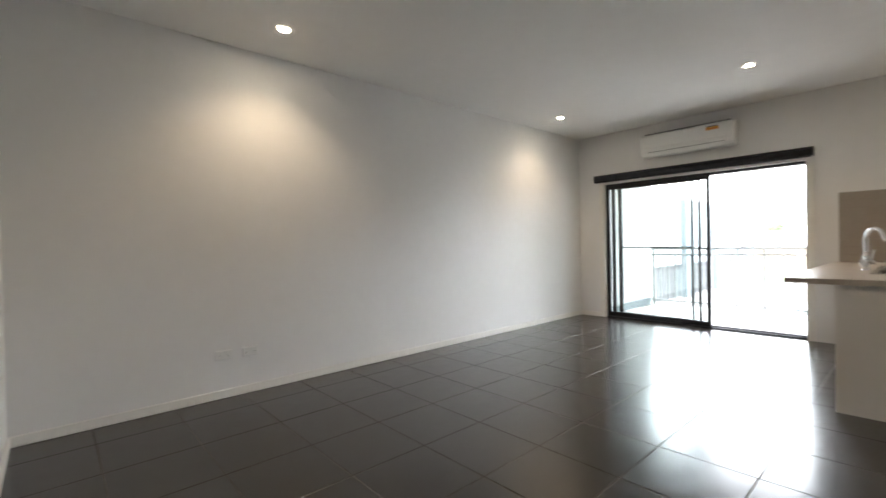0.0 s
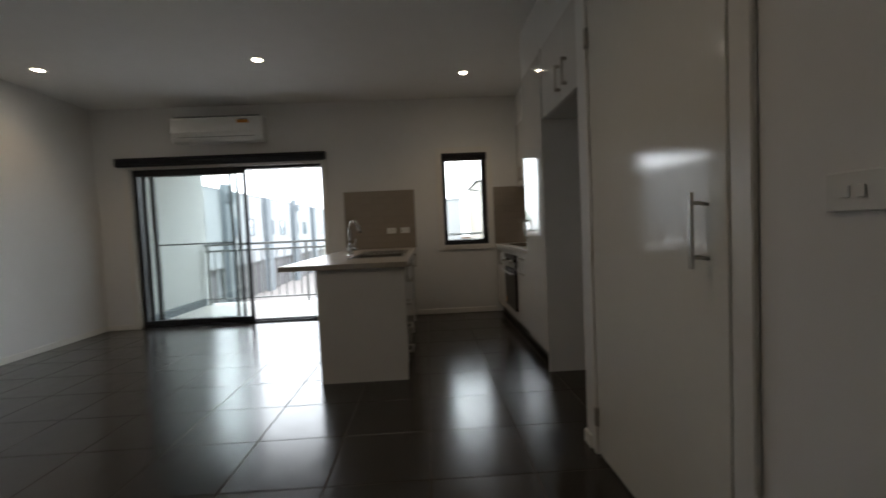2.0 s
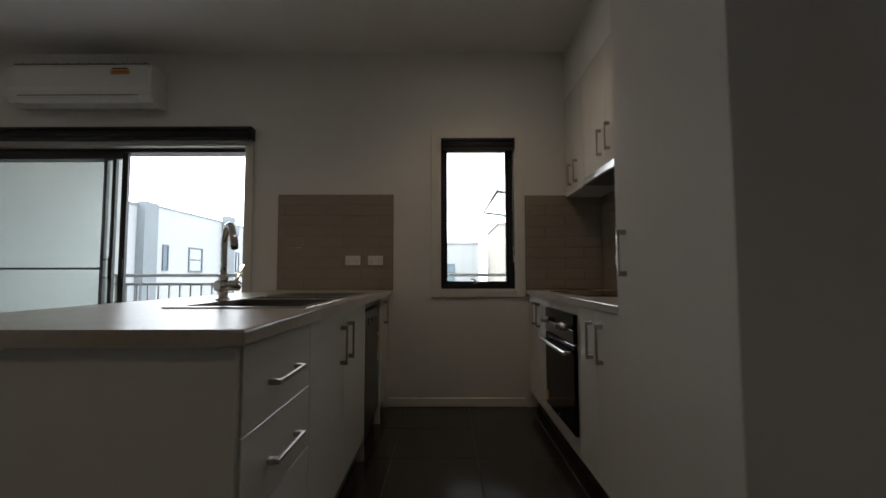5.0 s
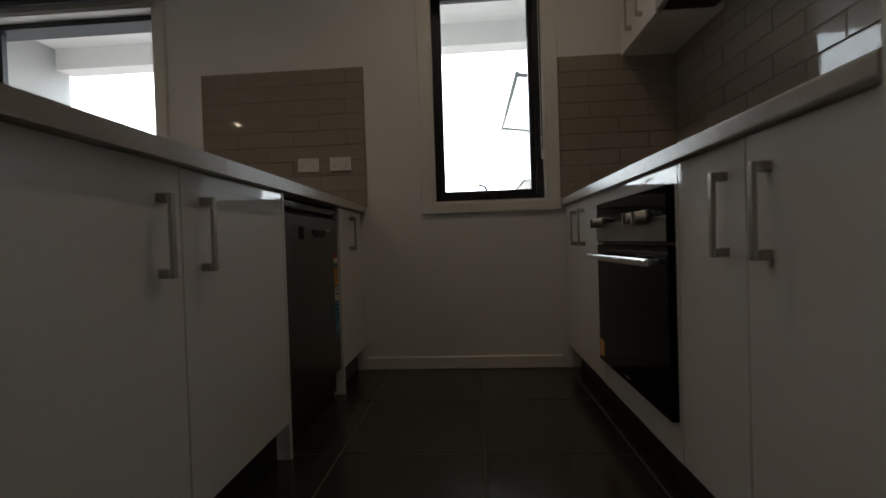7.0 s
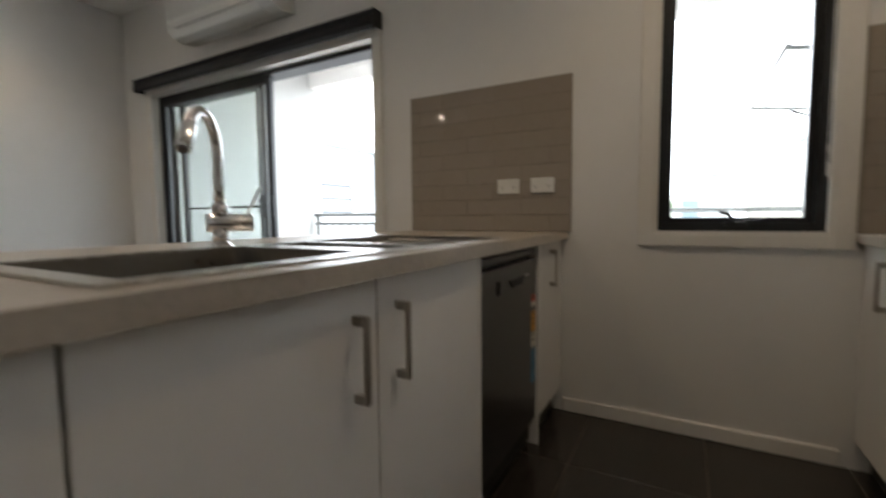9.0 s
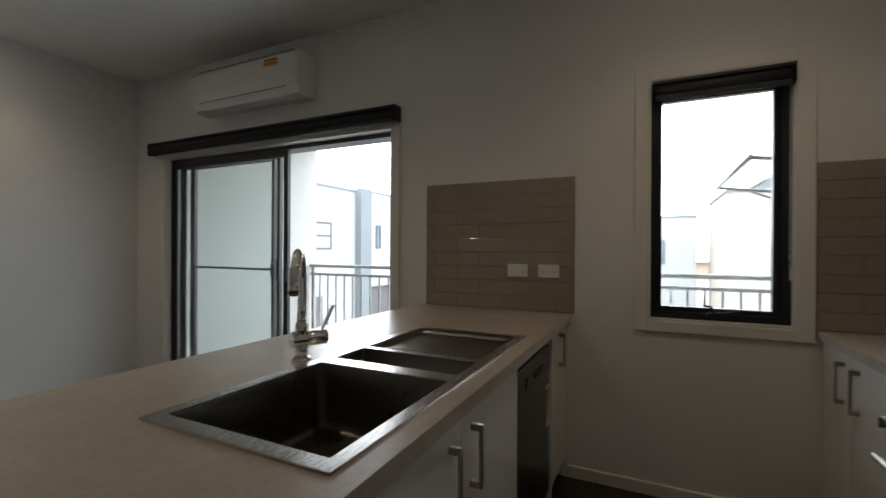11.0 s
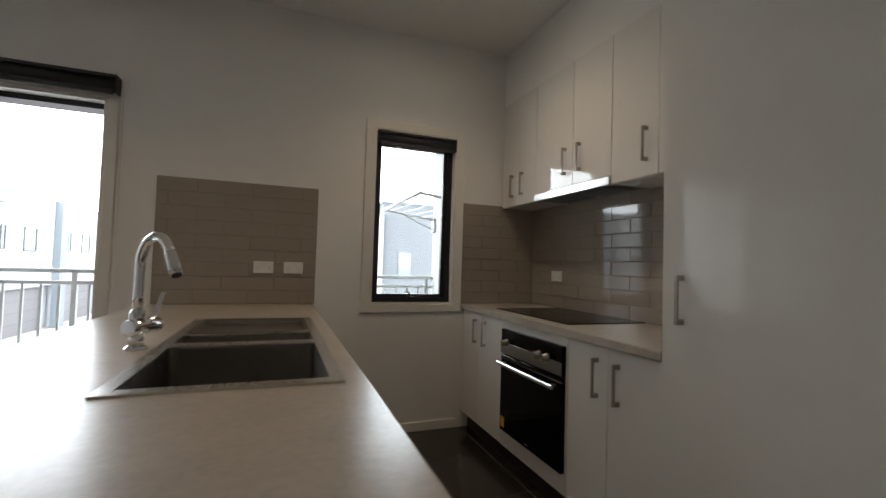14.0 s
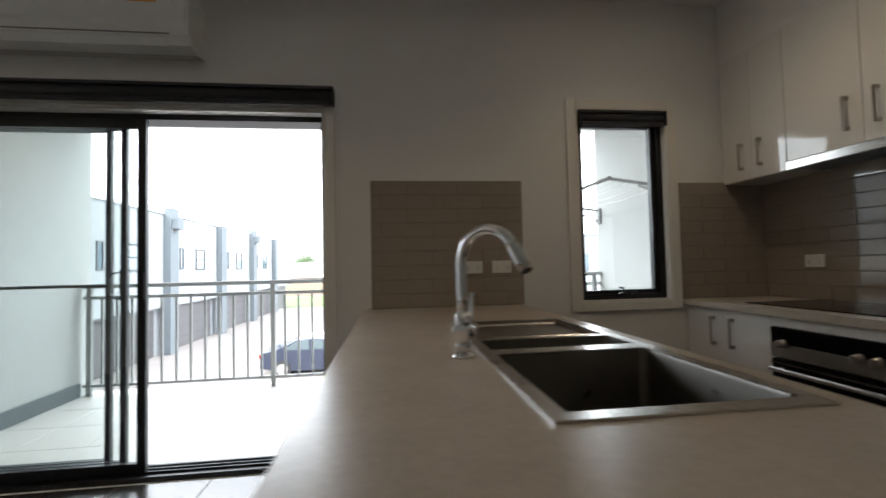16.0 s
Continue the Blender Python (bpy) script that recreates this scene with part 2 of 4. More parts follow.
skirting("baseboard_north", XB, XW, YL - 0.013, YL)
skirting("baseboard_west", XB, XB + 0.013, HY, YL - 0.013)
skirting("baseboard_east", XW - 0.013, XW, DY1 + 0.02, YL - 0.013)
skirting("baseboard_kitchen", XW - 0.013, XW, -1.03, 0.03)
skirting("baseboard_corridor", HX, 1.612, YC, YC + 0.013)
skirting("baseboard_nib", 2.715, 2.803, YC, YC + 0.013)

# ---- cupboard door ----
door = thing("cupboard_door", (CX0, YC, 0), "closed cream gloss painted door with steel bar handle", "door")
part("leaf", B(CL, CX1 - 0.03, YC - 0.045, YC - 0.006, 0.012, CZ - 0.004, bevel=0.002), DOORPAINT, door)
part("jamb", B(CX1 - 0.026, CX1, YC - 0.108, YC + 0.004, 0, CZ - 0.002, bevel=0.002), TRIM, door)
part("jamb", B(CX0, CL - 0.004, YC - 0.108, YC - 0.012, 0, CZ - 0.002, bevel=0.002), TRIM, door)
part("architrave", B(CX0 - 0.064, CX0 - 0.001, YC, YC + 0.018, 0, CZ + 0.06, bevel=0.004), TRIM, door)
for z in (0.19, 1.98):
    hinge = T([(CX1 - 0.028, YC + 0.004, z - 0.045), (CX1 - 0.028, YC + 0.004, z + 0.045)], 0.006)
    box(hinge, CX1 - 0.045, CX1 - 0.012, YC - 0.004, YC + 0.006, z - 0.045, z + 0.045)
    part("hinge", hinge, NICKEL, door, "satin metal butt hinge")
hnd = part("handle", B(1.804, 1.82, YC + 0.04, YC + 0.049, 0.985, 1.2, bevel=0.0015), NICKEL, door, "flat satin steel bar handle")
for z in (1.018, 1.17):
    part("standoff", T([(1.812, YC - 0.006, z - 0.006), (1.812, YC + 0.02, z - 0.001), (1.812, YC + 0.042, z)], 0.0055), NICKEL, hnd)


# ---- switches and sockets ----
def socket(at, axis, sign, w=0.118, hgt=0.074, slots=2):
    """A wall plate with switches; axis is the wall's normal."""
    x, y, z = at
    ob = thing("power_socket", at, "white double power socket on the wall", "socket", "power sockets")
    t = 0.011 * sign

    def slab_at(u, v, hu, hv, d0, d1):
        lo, hi = min(d0, d1), max(d0, d1)
        if axis == "y":
            return (x + u - hu, x + u + hu, y + lo, y + hi, z + v - hv, z + v + hv)
        return (x + lo, x + hi, y + u - hu, y + u + hu, z + v - hv, z + v + hv)
    part("plate", B(*slab_at(0, 0, w / 2, hgt / 2, 0, t), bevel=0.003), PLASTIC, ob)
    for k in (-1, 1)[:slots]:
        part("rocker", B(*slab_at(k * w * 0.17, hgt * 0.27, 0.006, 0.009, t, t * 1.35), bevel=0.001), PLASTIC, ob)
        bm = bmesh.new()
        for du, dv in ((-0.006, 0.003), (0.006, 0.003), (0, -0.009)):
            box(bm, *slab_at(k * w * 0.27 + du, dv - 0.006, 0.0012, 0.0035, t, t * 1.06))
        part("slots", bm, PRINT, ob, "dark socket slots")
    return ob


socket((0.972, YL, 0.342), "y", -1)
socket((1.172, YL, 0.34), "y", -1)
socket((XW - 0.012, 0.316, 1.131), "x", -1)
socket((XW - 0.012, 0.138, 1.131), "x", -1)
socket((6.01, YK + 0.012, 1.125), "y", 1)

sw = thing("light_switch", (1.38, YC, 1.165), "white light switch plate with two rockers", "switch")
part("plate", B(1.322, 1.438, YC, YC + 0.011, 1.128, 1.202, bevel=0.003), PLASTIC, sw)
for x in (1.365, 1.395):
    part("rocker", B(x - 0.007, x + 0.007, YC + 0.011, YC + 0.015, 1.154, 1.176, bevel=0.001), PLASTIC, sw)

# ---- downlights ----
# the fifth is unseen, added to brighten the cupboard door
for x, y in ((1.31, 3.5), (5.0, 3.5), (4.92, 1.40), (5.44, -0.62), (1.95, 0.4)):
    ob = thing("downlight", (x, y, HC), "round recessed white downlight, switched on", "downlight", "ceiling downlights")
    ring = bmesh.new()
    prof = [(0.037, -0.001), (0.039, -0.006), (0.047, -0.007), (0.054, -0.001)]
    rows = [[ring.verts.new((x + r * math.cos(k * math.tau / 32), y + r * math.sin(k * math.tau / 32), HC + z)) for k in range(32)] for r, z in prof]
    for a, b in zip(rows, rows[1:]):
        for k in range(32):
            ring.faces.new((a[k], a[(k + 1) % 32], b[(k + 1) % 32], b[k])).smooth = True
    part("trim_ring", ring, PLASTIC, ob)
    part("lens", T([(x, y, HC - 0.0035), (x, y, HC - 0.001)], 0.0385, 32), LENS, ob, "glowing warm white lens")
    lamp = bpy.data.lights.new("downlight_lamp", "SPOT")
    lamp.energy, lamp.color, lamp.spot_size, lamp.spot_blend, lamp.shadow_soft_size = DOWNLIGHT_WATTS, (1.0, 0.75, 0.5), radians(130), 0.75, 0.05
    new("downlight_lamp", lamp).matrix_world = look((x, y, HC - 0.012), (x, y, 0))

# ---- sliding door ----
sd = thing("sliding_door", (XW + 0.1, 2.4, 0), "open black aluminium glass sliding door to the balcony", "door")
FX0, FX1 = XW + 0.06, XW + 0.19
part("door_frame", B(FX0, FX1, DY0, DY0 + 0.035, 0, DZ), BLACK, sd)
part("door_frame", B(FX0, FX1, DY1 - 0.028, DY1, 0, DZ), BLACK, sd)
part("head", B(FX0, FX1, DY0 + 0.035, DY1 - 0.028, DZ - 0.05, DZ - 0.001), BLACK, sd)
sill = B(FX0 - 0.02, FX1 + 0.02, DY0 + 0.001, DY1 - 0.001, -0.012, 0.018)
for x in (FX0 + 0.02, FX0 + 0.062, FX0 + 0.104):
    box(sill, x, x + 0.006, DY0 + 0.035, DY1 - 0.028, 0.018, 0.03)
part("sill_track", sill, BLACK, sd, "black grooved sill track")


def sash(name, x, y0, y1, inner, outer, pane=True, midrail=False, label=""):
    bm = bmesh.new()
    for a, b in ((y0, y0 + inner), (y1 - outer, y1)):
        box(bm, x, x + 0.032, a, b, 0.03, DZ - 0.05, bevel=0.002)
    box(bm, x, x + 0.032, y0 + inner, y1 - outer, 0.03, 0.085)
    box(bm, x, x + 0.032, y0 + inner, y1 - outer, DZ - 0.1, DZ - 0.05)
    if midrail:
        box(bm, x + 0.008, x + 0.024, y0 + inner, y1 - outer, 1.065, 1.083)
    fr = part(name, bm, BLACK, sd, label)
    if pane:
        g = part("pane", B(x + 0.013, x + 0.019, y0 + inner, y1 - outer, 0.085, DZ - 0.1), DOORPANE, fr, "clear glass pane")
        g.visible_shadow = False
    return fr


sash("fixed_panel", FX0 + 0.004, 2.18, DY1 - 0.028, 0.047, 0.035)
sash("sliding_panel", FX0 + 0.046, 2.305, 3.55, 0.032, 0.055)
sash("screen_panel", FX0 + 0.088, 2.41, 3.465, 0.03, 0.06, False, True, "black framed screen with a thin mid rail")
part("lock", B(FX0 - 0.008, FX0 + 0.004, 2.186, 2.214, 0.99, 1.15, bevel=0.003), BLACK, sd, "black lock plate")
pull = B(FX0 + 0.036, FX0 + 0.046, 2.3, 2.336, 0.985, 1.165, bevel=0.003)
tube(pull, [(FX0 + 0.04, 2.33, 1.15), (FX0 + 0.04, 2.37, 1.145), (FX0 + 0.04, 2.394, 1.12), (FX0 + 0.04, 2.398, 1.075), (FX0 + 0.04, 2.394, 1.03), (FX0 + 0.04, 2.37, 1.003), (FX0 + 0.04, 2.33, 0.998)], 0.0045, 10)
part("door_handle", pull, BLACK, sd, "black D-shaped pull handle")
# painted lining and architrave
bm = bmesh.new()
box(bm, XW - 0.012, FX0, DY0 - 0.0, DY0 + 0.018, 0, DZ)
box(bm, XW - 0.012, FX0, DY1 - 0.018, DY1, 0, DZ)
box(bm, XW - 0.012, FX0, DY0 + 0.018, DY1 - 0.018, DZ - 0.018, DZ - 0.001)
box(bm, XW - 0.016, XW, DY0, DY1, DZ, DZ + 0.06, bevel=0.003)
box(bm, XW - 0.016, XW, DY0 - 0.055, DY0, 0, DZ + 0.02, bevel=0.003)
box(bm, XW - 0.016, XW, DY1, DY1 + 0.06, 0, DZ + 0.02, bevel=0.003)
structure("trim_sliding_door", bm, TRIM, "white painted timber lining round the sliding door", "trim")


def roller_blind(y0, y1, z0, z1, x0, x1):
    ob = thing("roller_blind", (x1, (y0 + y1) / 2, z1), "rolled-up dark roller blind in a slim cassette", "blind", "roller blinds")
    r = (z1 - z0) / 2 - 0.006
    part("fabric_roll", T([((x0 + x1) / 2, y0 + 0.012, (z0 + z1) / 2 - 0.004), ((x0 + x1) / 2, y1 - 0.012, (z0 + z1) / 2 - 0.004)], min(r, (x1 - x0) / 2 - 0.004), 24), BLIND, ob)
    part("cassette", B(x0 + 0.006, x1, y0 + 0.006, y1 - 0.006, z1 - 0.02, z1, bevel=0.004), BLIND, ob)
    part("bracket", B(x0, x1, y0, y0 + 0.006, z0, z1, bevel=0.002), BLACK, ob)
    part("bracket", B(x0, x1, y1 - 0.006, y1, z0, z1, bevel=0.002), BLACK, ob)
    part("bottom_rail", B(x0 + 0.002, x0 + 0.016, y0 + 0.014, y1 - 0.014, z0 - 0.012, z0 + 0.016, bevel=0.004), BLIND, ob)


roller_blind(1.115, 3.735, 2.085, 2.188, XW - 0.085, XW)

# ---- kitchen window ----
win = thing("window_kitchen", (XW + 0.1, -0.67, WZ0), "narrow black framed awning window with winder", "window")
wx = XW + 0.035
bm = bmesh.new()
for y0, y1, z0, z1 in ((WY0 + 0.012, WY0 + 0.05, WZ0 + 0.012, WZ1 - 0.012), (WY1 - 0.045, WY1 - 0.012, WZ0 + 0.012, WZ1 - 0.012), (WY0 + 0.05, WY1 - 0.045, WZ0 + 0.012, WZ0 + 0.045), (WY0 + 0.05, WY1 - 0.045, WZ1 - 0.07, WZ1 - 0.012)):
    box(bm, wx, wx + 0.09, y0, y1, z0, z1)
part("window_frame", bm, BLACK, win)
bm = bmesh.new()
for y0, y1, z0, z1 in ((WY0 + 0.05, WY0 + 0.078, WZ0 + 0.045, WZ1 - 0.07), (WY1 - 0.062, WY1 - 0.045, WZ0 + 0.045, WZ1 - 0.07), (WY0 + 0.078, WY1 - 0.062, WZ0 + 0.045, WZ0 + 0.07), (WY0 + 0.078, WY1 - 0.062, WZ1 - 0.1, WZ1 - 0.07)):
    box(bm, wx + 0.02, wx + 0.06, y0, y1, z0, z1)
ws = part("sash", bm, BLACK, win)
part("pane", B(wx + 0.036, wx + 0.042, WY0 + 0.078, WY1 - 0.062, WZ0 + 0.07, WZ1 - 0.1), PANE, ws).visible_shadow = False
wd = B(wx - 0.03, wx, -0.71, -0.63, WZ0 + 0.03, WZ0 + 0.055, bevel=0.006)
tube(wd, [(wx - 0.02, -0.66, WZ0 + 0.05), (wx - 0.05, -0.64, WZ0 + 0.085), (wx - 0.055, -0.61, WZ0 + 0.09)], 0.006)
tube(wd, [(wx - 0.02, -0.67, WZ0 + 0.05), (wx - 0.01, -0.76, WZ0 + 0.062)], 0.004)
part("winder", wd, BLACK, win, "black folding chain winder handle")
bm = bmesh.new()
box(bm, XW - 0.012, XW + 0.16, WY0 - 0.0, WY0 + 0.012, WZ0, WZ1)
box(bm, XW - 0.012, XW + 0.16, WY1 - 0.012, WY1, WZ0, WZ1)
box(bm, XW - 0.012, XW + 0.16, WY0 + 0.012, WY1 - 0.012, WZ0, WZ0 + 0.012)
box(bm, XW - 0.012, XW + 0.16, WY0 + 0.012, WY1 - 0.012, WZ1 - 0.012, WZ1)
box(bm, XW - 0.016, XW, WY0 - 0.065, WY0, WZ0 - 0.054, WZ1 + 0.066, bevel=0.003)
box(bm, XW - 0.016, XW, WY1, WY1 + 0.065, WZ0 - 0.054, WZ1 + 0.066, bevel=0.003)
box(bm, XW - 0.016, XW, WY0, WY1, WZ0 - 0.054, WZ0, bevel=0.003)
box(bm, XW - 0.016, XW, WY0, WY1, WZ1, WZ1 + 0.066, bevel=0.003)
structure("trim_window", bm, TRIM, "white painted architrave round the kitchen window", "trim")
roller_blind(WY0 + 0.014, WY1 - 0.014, WZ1 - 0.105, WZ1 - 0.013, XW - 0.045, XW + 0.032)


def blind_chain(x, y, z0, z1, gap):
    ob = thing("blind_chain", (x, y, z1), "thin white blind chain hanging in a loop", "chain", "blind chains")
    loop = [(x, y - gap, z1)] + [(x, y - gap * math.cos(a * math.pi / 6), z0 + 0.012 - gap * math.sin(a * math.pi / 6)) for a in range(7)] + [(x, y + gap, z1)]
    part("loop", T(loop, 0.0016, 6, caps=True), PLASTIC, ob)
    part("joiner", T([(x, y + gap, z0 + 0.1), (x, y + gap, z0 + 0.125)], 0.0032, 8), PLASTIC, ob)


blind_chain(XW - 0.024, 1.106, 0.92, 2.1, 0.012)
blind_chain(XW + 0.006, WY0 + 0.02, 1.11, 2.02, 0.005)
# small keeper on the window's reveal
solid("blind_chain_cleat", B(XW + 0.005, XW + 0.015, WY0 + 0.012, WY0 + 0.022, 1.12, 1.17, bevel=0.002), PLASTIC, (XW + 0.025, WY0 + 0.017, 1.145), "small white blind chain cleat on the reveal", "cleat")

# ---- air conditioner ----
ac = thing("air_conditioner", (XW, 2.39, 2.33), "white wall-mounted split air conditioner indoor unit", "air conditioner")
prof = [(XW, 2.345), (XW - 0.1, 2.325), (XW - 0.17, 2.345), (XW - 0.205, 2.385), (XW - 0.215, 2.45), (XW - 0.21, 2.6), (XW - 0.19, 2.63), (XW - 0.15, 2.64), (XW, 2.64)]
part("body", prism(bmesh.new(), prof, "y", 1.835, 2.945), PLASTIC, ac)
part("front_panel", prism(bmesh.new(), [(XW - 0.2, 2.4), (XW - 0.222, 2.45), (XW - 0.218, 2.605), (XW - 0.2, 2.628)], "y", 1.85, 2.93), PLASTIC, ac)
# never seen from below; its dark top deepens the shade on the wall above
intake = part("intake_grille", B(XW - 0.185, XW - 0.012, 1.87, 2.91, 2.6405, 2.646), GREYPLASTIC, ac, "dark slotted air intake on the top, added to deepen the shade above")
for k in range(12):
    part("slat", B(XW - 0.18, XW - 0.02, 1.9 + k * 0.086, 1.906 + k * 0.086, 2.646, 2.656), GREYPLASTIC, intake)
for y in (1.835, 2.93):
    part("end_cap", prism(bmesh.new(), [(XW - 0.03, 2.35), (XW - 0.12, 2.335), (XW - 0.19, 2.375), (XW - 0.208, 2.45), (XW - 0.204, 2.595), (XW - 0.03, 2.634)], "y", y - 0.004, y + 0.019), PLASTIC, ac)
part("outlet_louvre", prism(bmesh.new(), [(XW - 0.11, 2.322), (XW - 0.172, 2.338), (XW - 0.2, 2.372), (XW - 0.196, 2.38), (XW - 0.165, 2.352), (XW - 0.11, 2.33)], "y", 1.95, 2.83), PLASTIC, ac)
part("louvre_gap", B(XW - 0.2085, XW - 0.2, 1.93, 2.85, 2.386, 2.392), GREYPLASTIC, ac, "dark gap above the louvre")
lab = part("energy_label", B(XW - 0.2235, XW - 0.2185, 1.99, 2.13, 2.545, 2.582), STICKER, ac, "orange energy rating label")
part("label_print", B(XW - 0.225, XW - 0.2235, 2.0, 2.12, 2.583, 2.592), PRINT, ac, "dark red logo bars")
part("label_stripe", B(XW - 0.2245, XW - 0.2235, 2.005, 2.115, 2.557, 2.564), STICKRED, lab)


# ---- kitchen joinery ----
def handle_on(parent, axis, at, length, vertical, sign):
    """A square-section D handle on a door whose normal is y."""
    x, y, z = at
    d = 0.032 * sign
    bm = bmesh.new()
    s = 0.0065
    if vertical:
        box(bm, x - s, x + s, min(y + d, y + d - 0.009 * sign), max(y + d, y + d - 0.009 * sign), z - length / 2, z + length / 2, bevel=0.0015)
        for k in (-1, 1):
            zc = z + k * (length / 2 - 0.009)
            box(bm, x - s - 0.001, x + s + 0.001, min(y, y + d - 0.0085 * sign), max(y, y + d - 0.0085 * sign), zc - 0.009, zc + 0.009, bevel=0.0015)
    else:
        box(bm, x - length / 2, x + length / 2, min(y + d, y + d - 0.009 * sign), max(y + d, y + d - 0.009 * sign), z - s, z + s, bevel=0.0015)
        for k in (-1, 1):
            xc = x + k * (length / 2 - 0.009)
            box(bm, xc - 0.009, xc + 0.009, min(y, y + d - 0.0085 * sign), max(y, y + d - 0.0085 * sign), z - s - 0.001, z + s + 0.001, bevel=0.0015)
    part("handle", bm, NICKEL, parent, "satin nickel square D handle")


def unit(name, x0, x1, yf, yb, z0, z1, fronts, label, group, handles=(), sign=1, kick=True):
    """A cabinet: carcass behind yf, fronts proud of it. sign: the way that the fronts face along y."""
    ob = thing(name, ((x0 + x1) / 2, (yf + yb) / 2, z0 if not kick else 0), label, "cabinet", group)
    t = 0.018 * sign
    ya, yb2 = sorted((yf - t, yb))
    part("body", B(x0, x1, ya, yb2, z0, z1), LAMINATE, ob)
    doors = []
    for fx0, fx1, fz0, fz1 in fronts:
        lo, hi = sorted((yf - t + 0.001 * sign, yf))
        doors.append(part("drawer" if name == "drawer_unit" else "door", B(fx0 + 0.0015, fx1 - 0.0015, lo, hi, fz0 + 0.0015, fz1 - 0.0015, bevel=0.0012), LAMINATE, ob))
    for k, hx, hz, length, vertical in handles:
        handle_on(doors[k], "y", (hx, yf, hz), length, vertical, sign)
    return ob


FI, FK, FO = 0.04, -1.065, -1.066  # faces of the island's and the back run's fronts
KZ, TZ = 0.12, 0.862
# island: fronts face -y, towards the back run
part_panel = solid("island_end_panel", B(3.872, 3.892, 0.045, 0.70, 0, TZ, bevel=0.001), LAMINATE, (3.882, 0.37, 0), "white gloss end panel of the kitchen island", "end panel")
tops = (TZ, 0.656, 0.461, 0.266, KZ)
unit("drawer_unit", 3.894, 4.372, FI, 0.60, KZ, TZ, [(3.894, 4.372, lo, hi) for hi, lo in zip(tops, tops[1:])], "white gloss four-drawer kitchen unit with D handles", "island units",
     [(k, 4.138, z, 0.207, False) for k, z in enumerate((0.744, 0.549, 0.354, 0.168))], sign=-1)
unit("sink_cabinet", 4.374, 5.352, FI, 0.60, KZ, 0.68, [(4.374, 4.868, KZ, TZ), (4.868, 5.352, KZ, TZ)], "white gloss two-door cabinet under the sink", "island units",
     [(0, 4.802, 0.715, 0.165, True), (1, 4.937, 0.72, 0.165, True)], sign=-1)
for x in (5.354, 5.955):
    solid("dishwasher_side_panel", B(x, x + 0.018, FI, 0.66, 0, TZ, bevel=0.001), LAMINATE, (x + 0.009, 0.3, 0), "white gloss panel beside the dishwasher down to the floor", "end panel", "dishwasher side panels")
unit("narrow_cabinet", 5.975, 6.348, FI, 0.60, KZ, TZ, [(5.975, 6.335, KZ, TZ)], "narrow white gloss cabinet beside the wall", "island units", [(0, 6.13, 0.745, 0.165, True)], sign=-1)
solid("island_back_panel", B(3.894, XW, 0.682, 0.70, 0, TZ, bevel=0.001), LAMINATE, (5.1, 0.69, 0), "white gloss back panel of the kitchen island", "panel")
for x0, x1 in ((3.894, 5.352), (5.975, XW)):
    solid("island_kickboard", B(x0, x1, 0.085, 0.1, 0, KZ - 0.002), KICK, ((x0 + x1) / 2, 0.09, 0), "dark recessed kickboard under the island", "kickboard", "kickboards")

# dishwasher
dw = thing("dishwasher", (5.66, 0.3, 0), "dark stainless steel freestanding dishwasher under the counter", "dishwasher")
part("body", B(5.378, 5.95, 0.08, 0.62, 0.02, 0.818), KICK, dw)
part("top_plate", B(5.376, 5.952, 0.052, 0.62, 0.822, 0.846, bevel=0.004), DARKSTEEL, dw, "thin steel top edge")
wash_door = part("door", B(5.378, 5.95, 0.05, 0.078, 0.12, 0.806, bevel=0.005), DARKSTEEL, dw, "dark brushed steel door")
part("display", B(5.512, 5.55, 0.0475, 0.05, 0.714, 0.76, bevel=0.001), OVENGLASS, wash_door, "small black display")
grip = prism(bmesh.new(), [(5.63, 0.75), (5.79, 0.75), (5.765, 0.722), (5.655, 0.722)], "y", 0.0465, 0.05)
part("grip_recess", grip, OVENGLASS, wash_door, "dark recessed grip")
part("badge", B(5.8, 5.85, 0.0485, 0.05, 0.748, 0.754), STEEL, wash_door)
for m, z0, z1 in ((STICKWHITE, 0.61, 0.63), (STICKRED, 0.63, 0.656), (STICKER, 0.507, 0.588), (STICKWHITE, 0.44, 0.5), (STICKBLUE, 0.29, 0.43)):
    st = part("sticker", B(5.885, 5.94, 0.0485, 0.05, z0, z1), m, wash_door, "coloured energy and water rating sticker")
    for q in range(int((z1 - z0) / 0.025)):
        part("print_bar", B(5.893, 5.925, 0.0477, 0.0485, z1 - 0.012 - q * 0.02, z1 - 0.006 - q * 0.02), PRINT, st)
part("plinth", B(5.38, 5.948, 0.09, 0.1, 0.0, 0.115), KICK, dw)


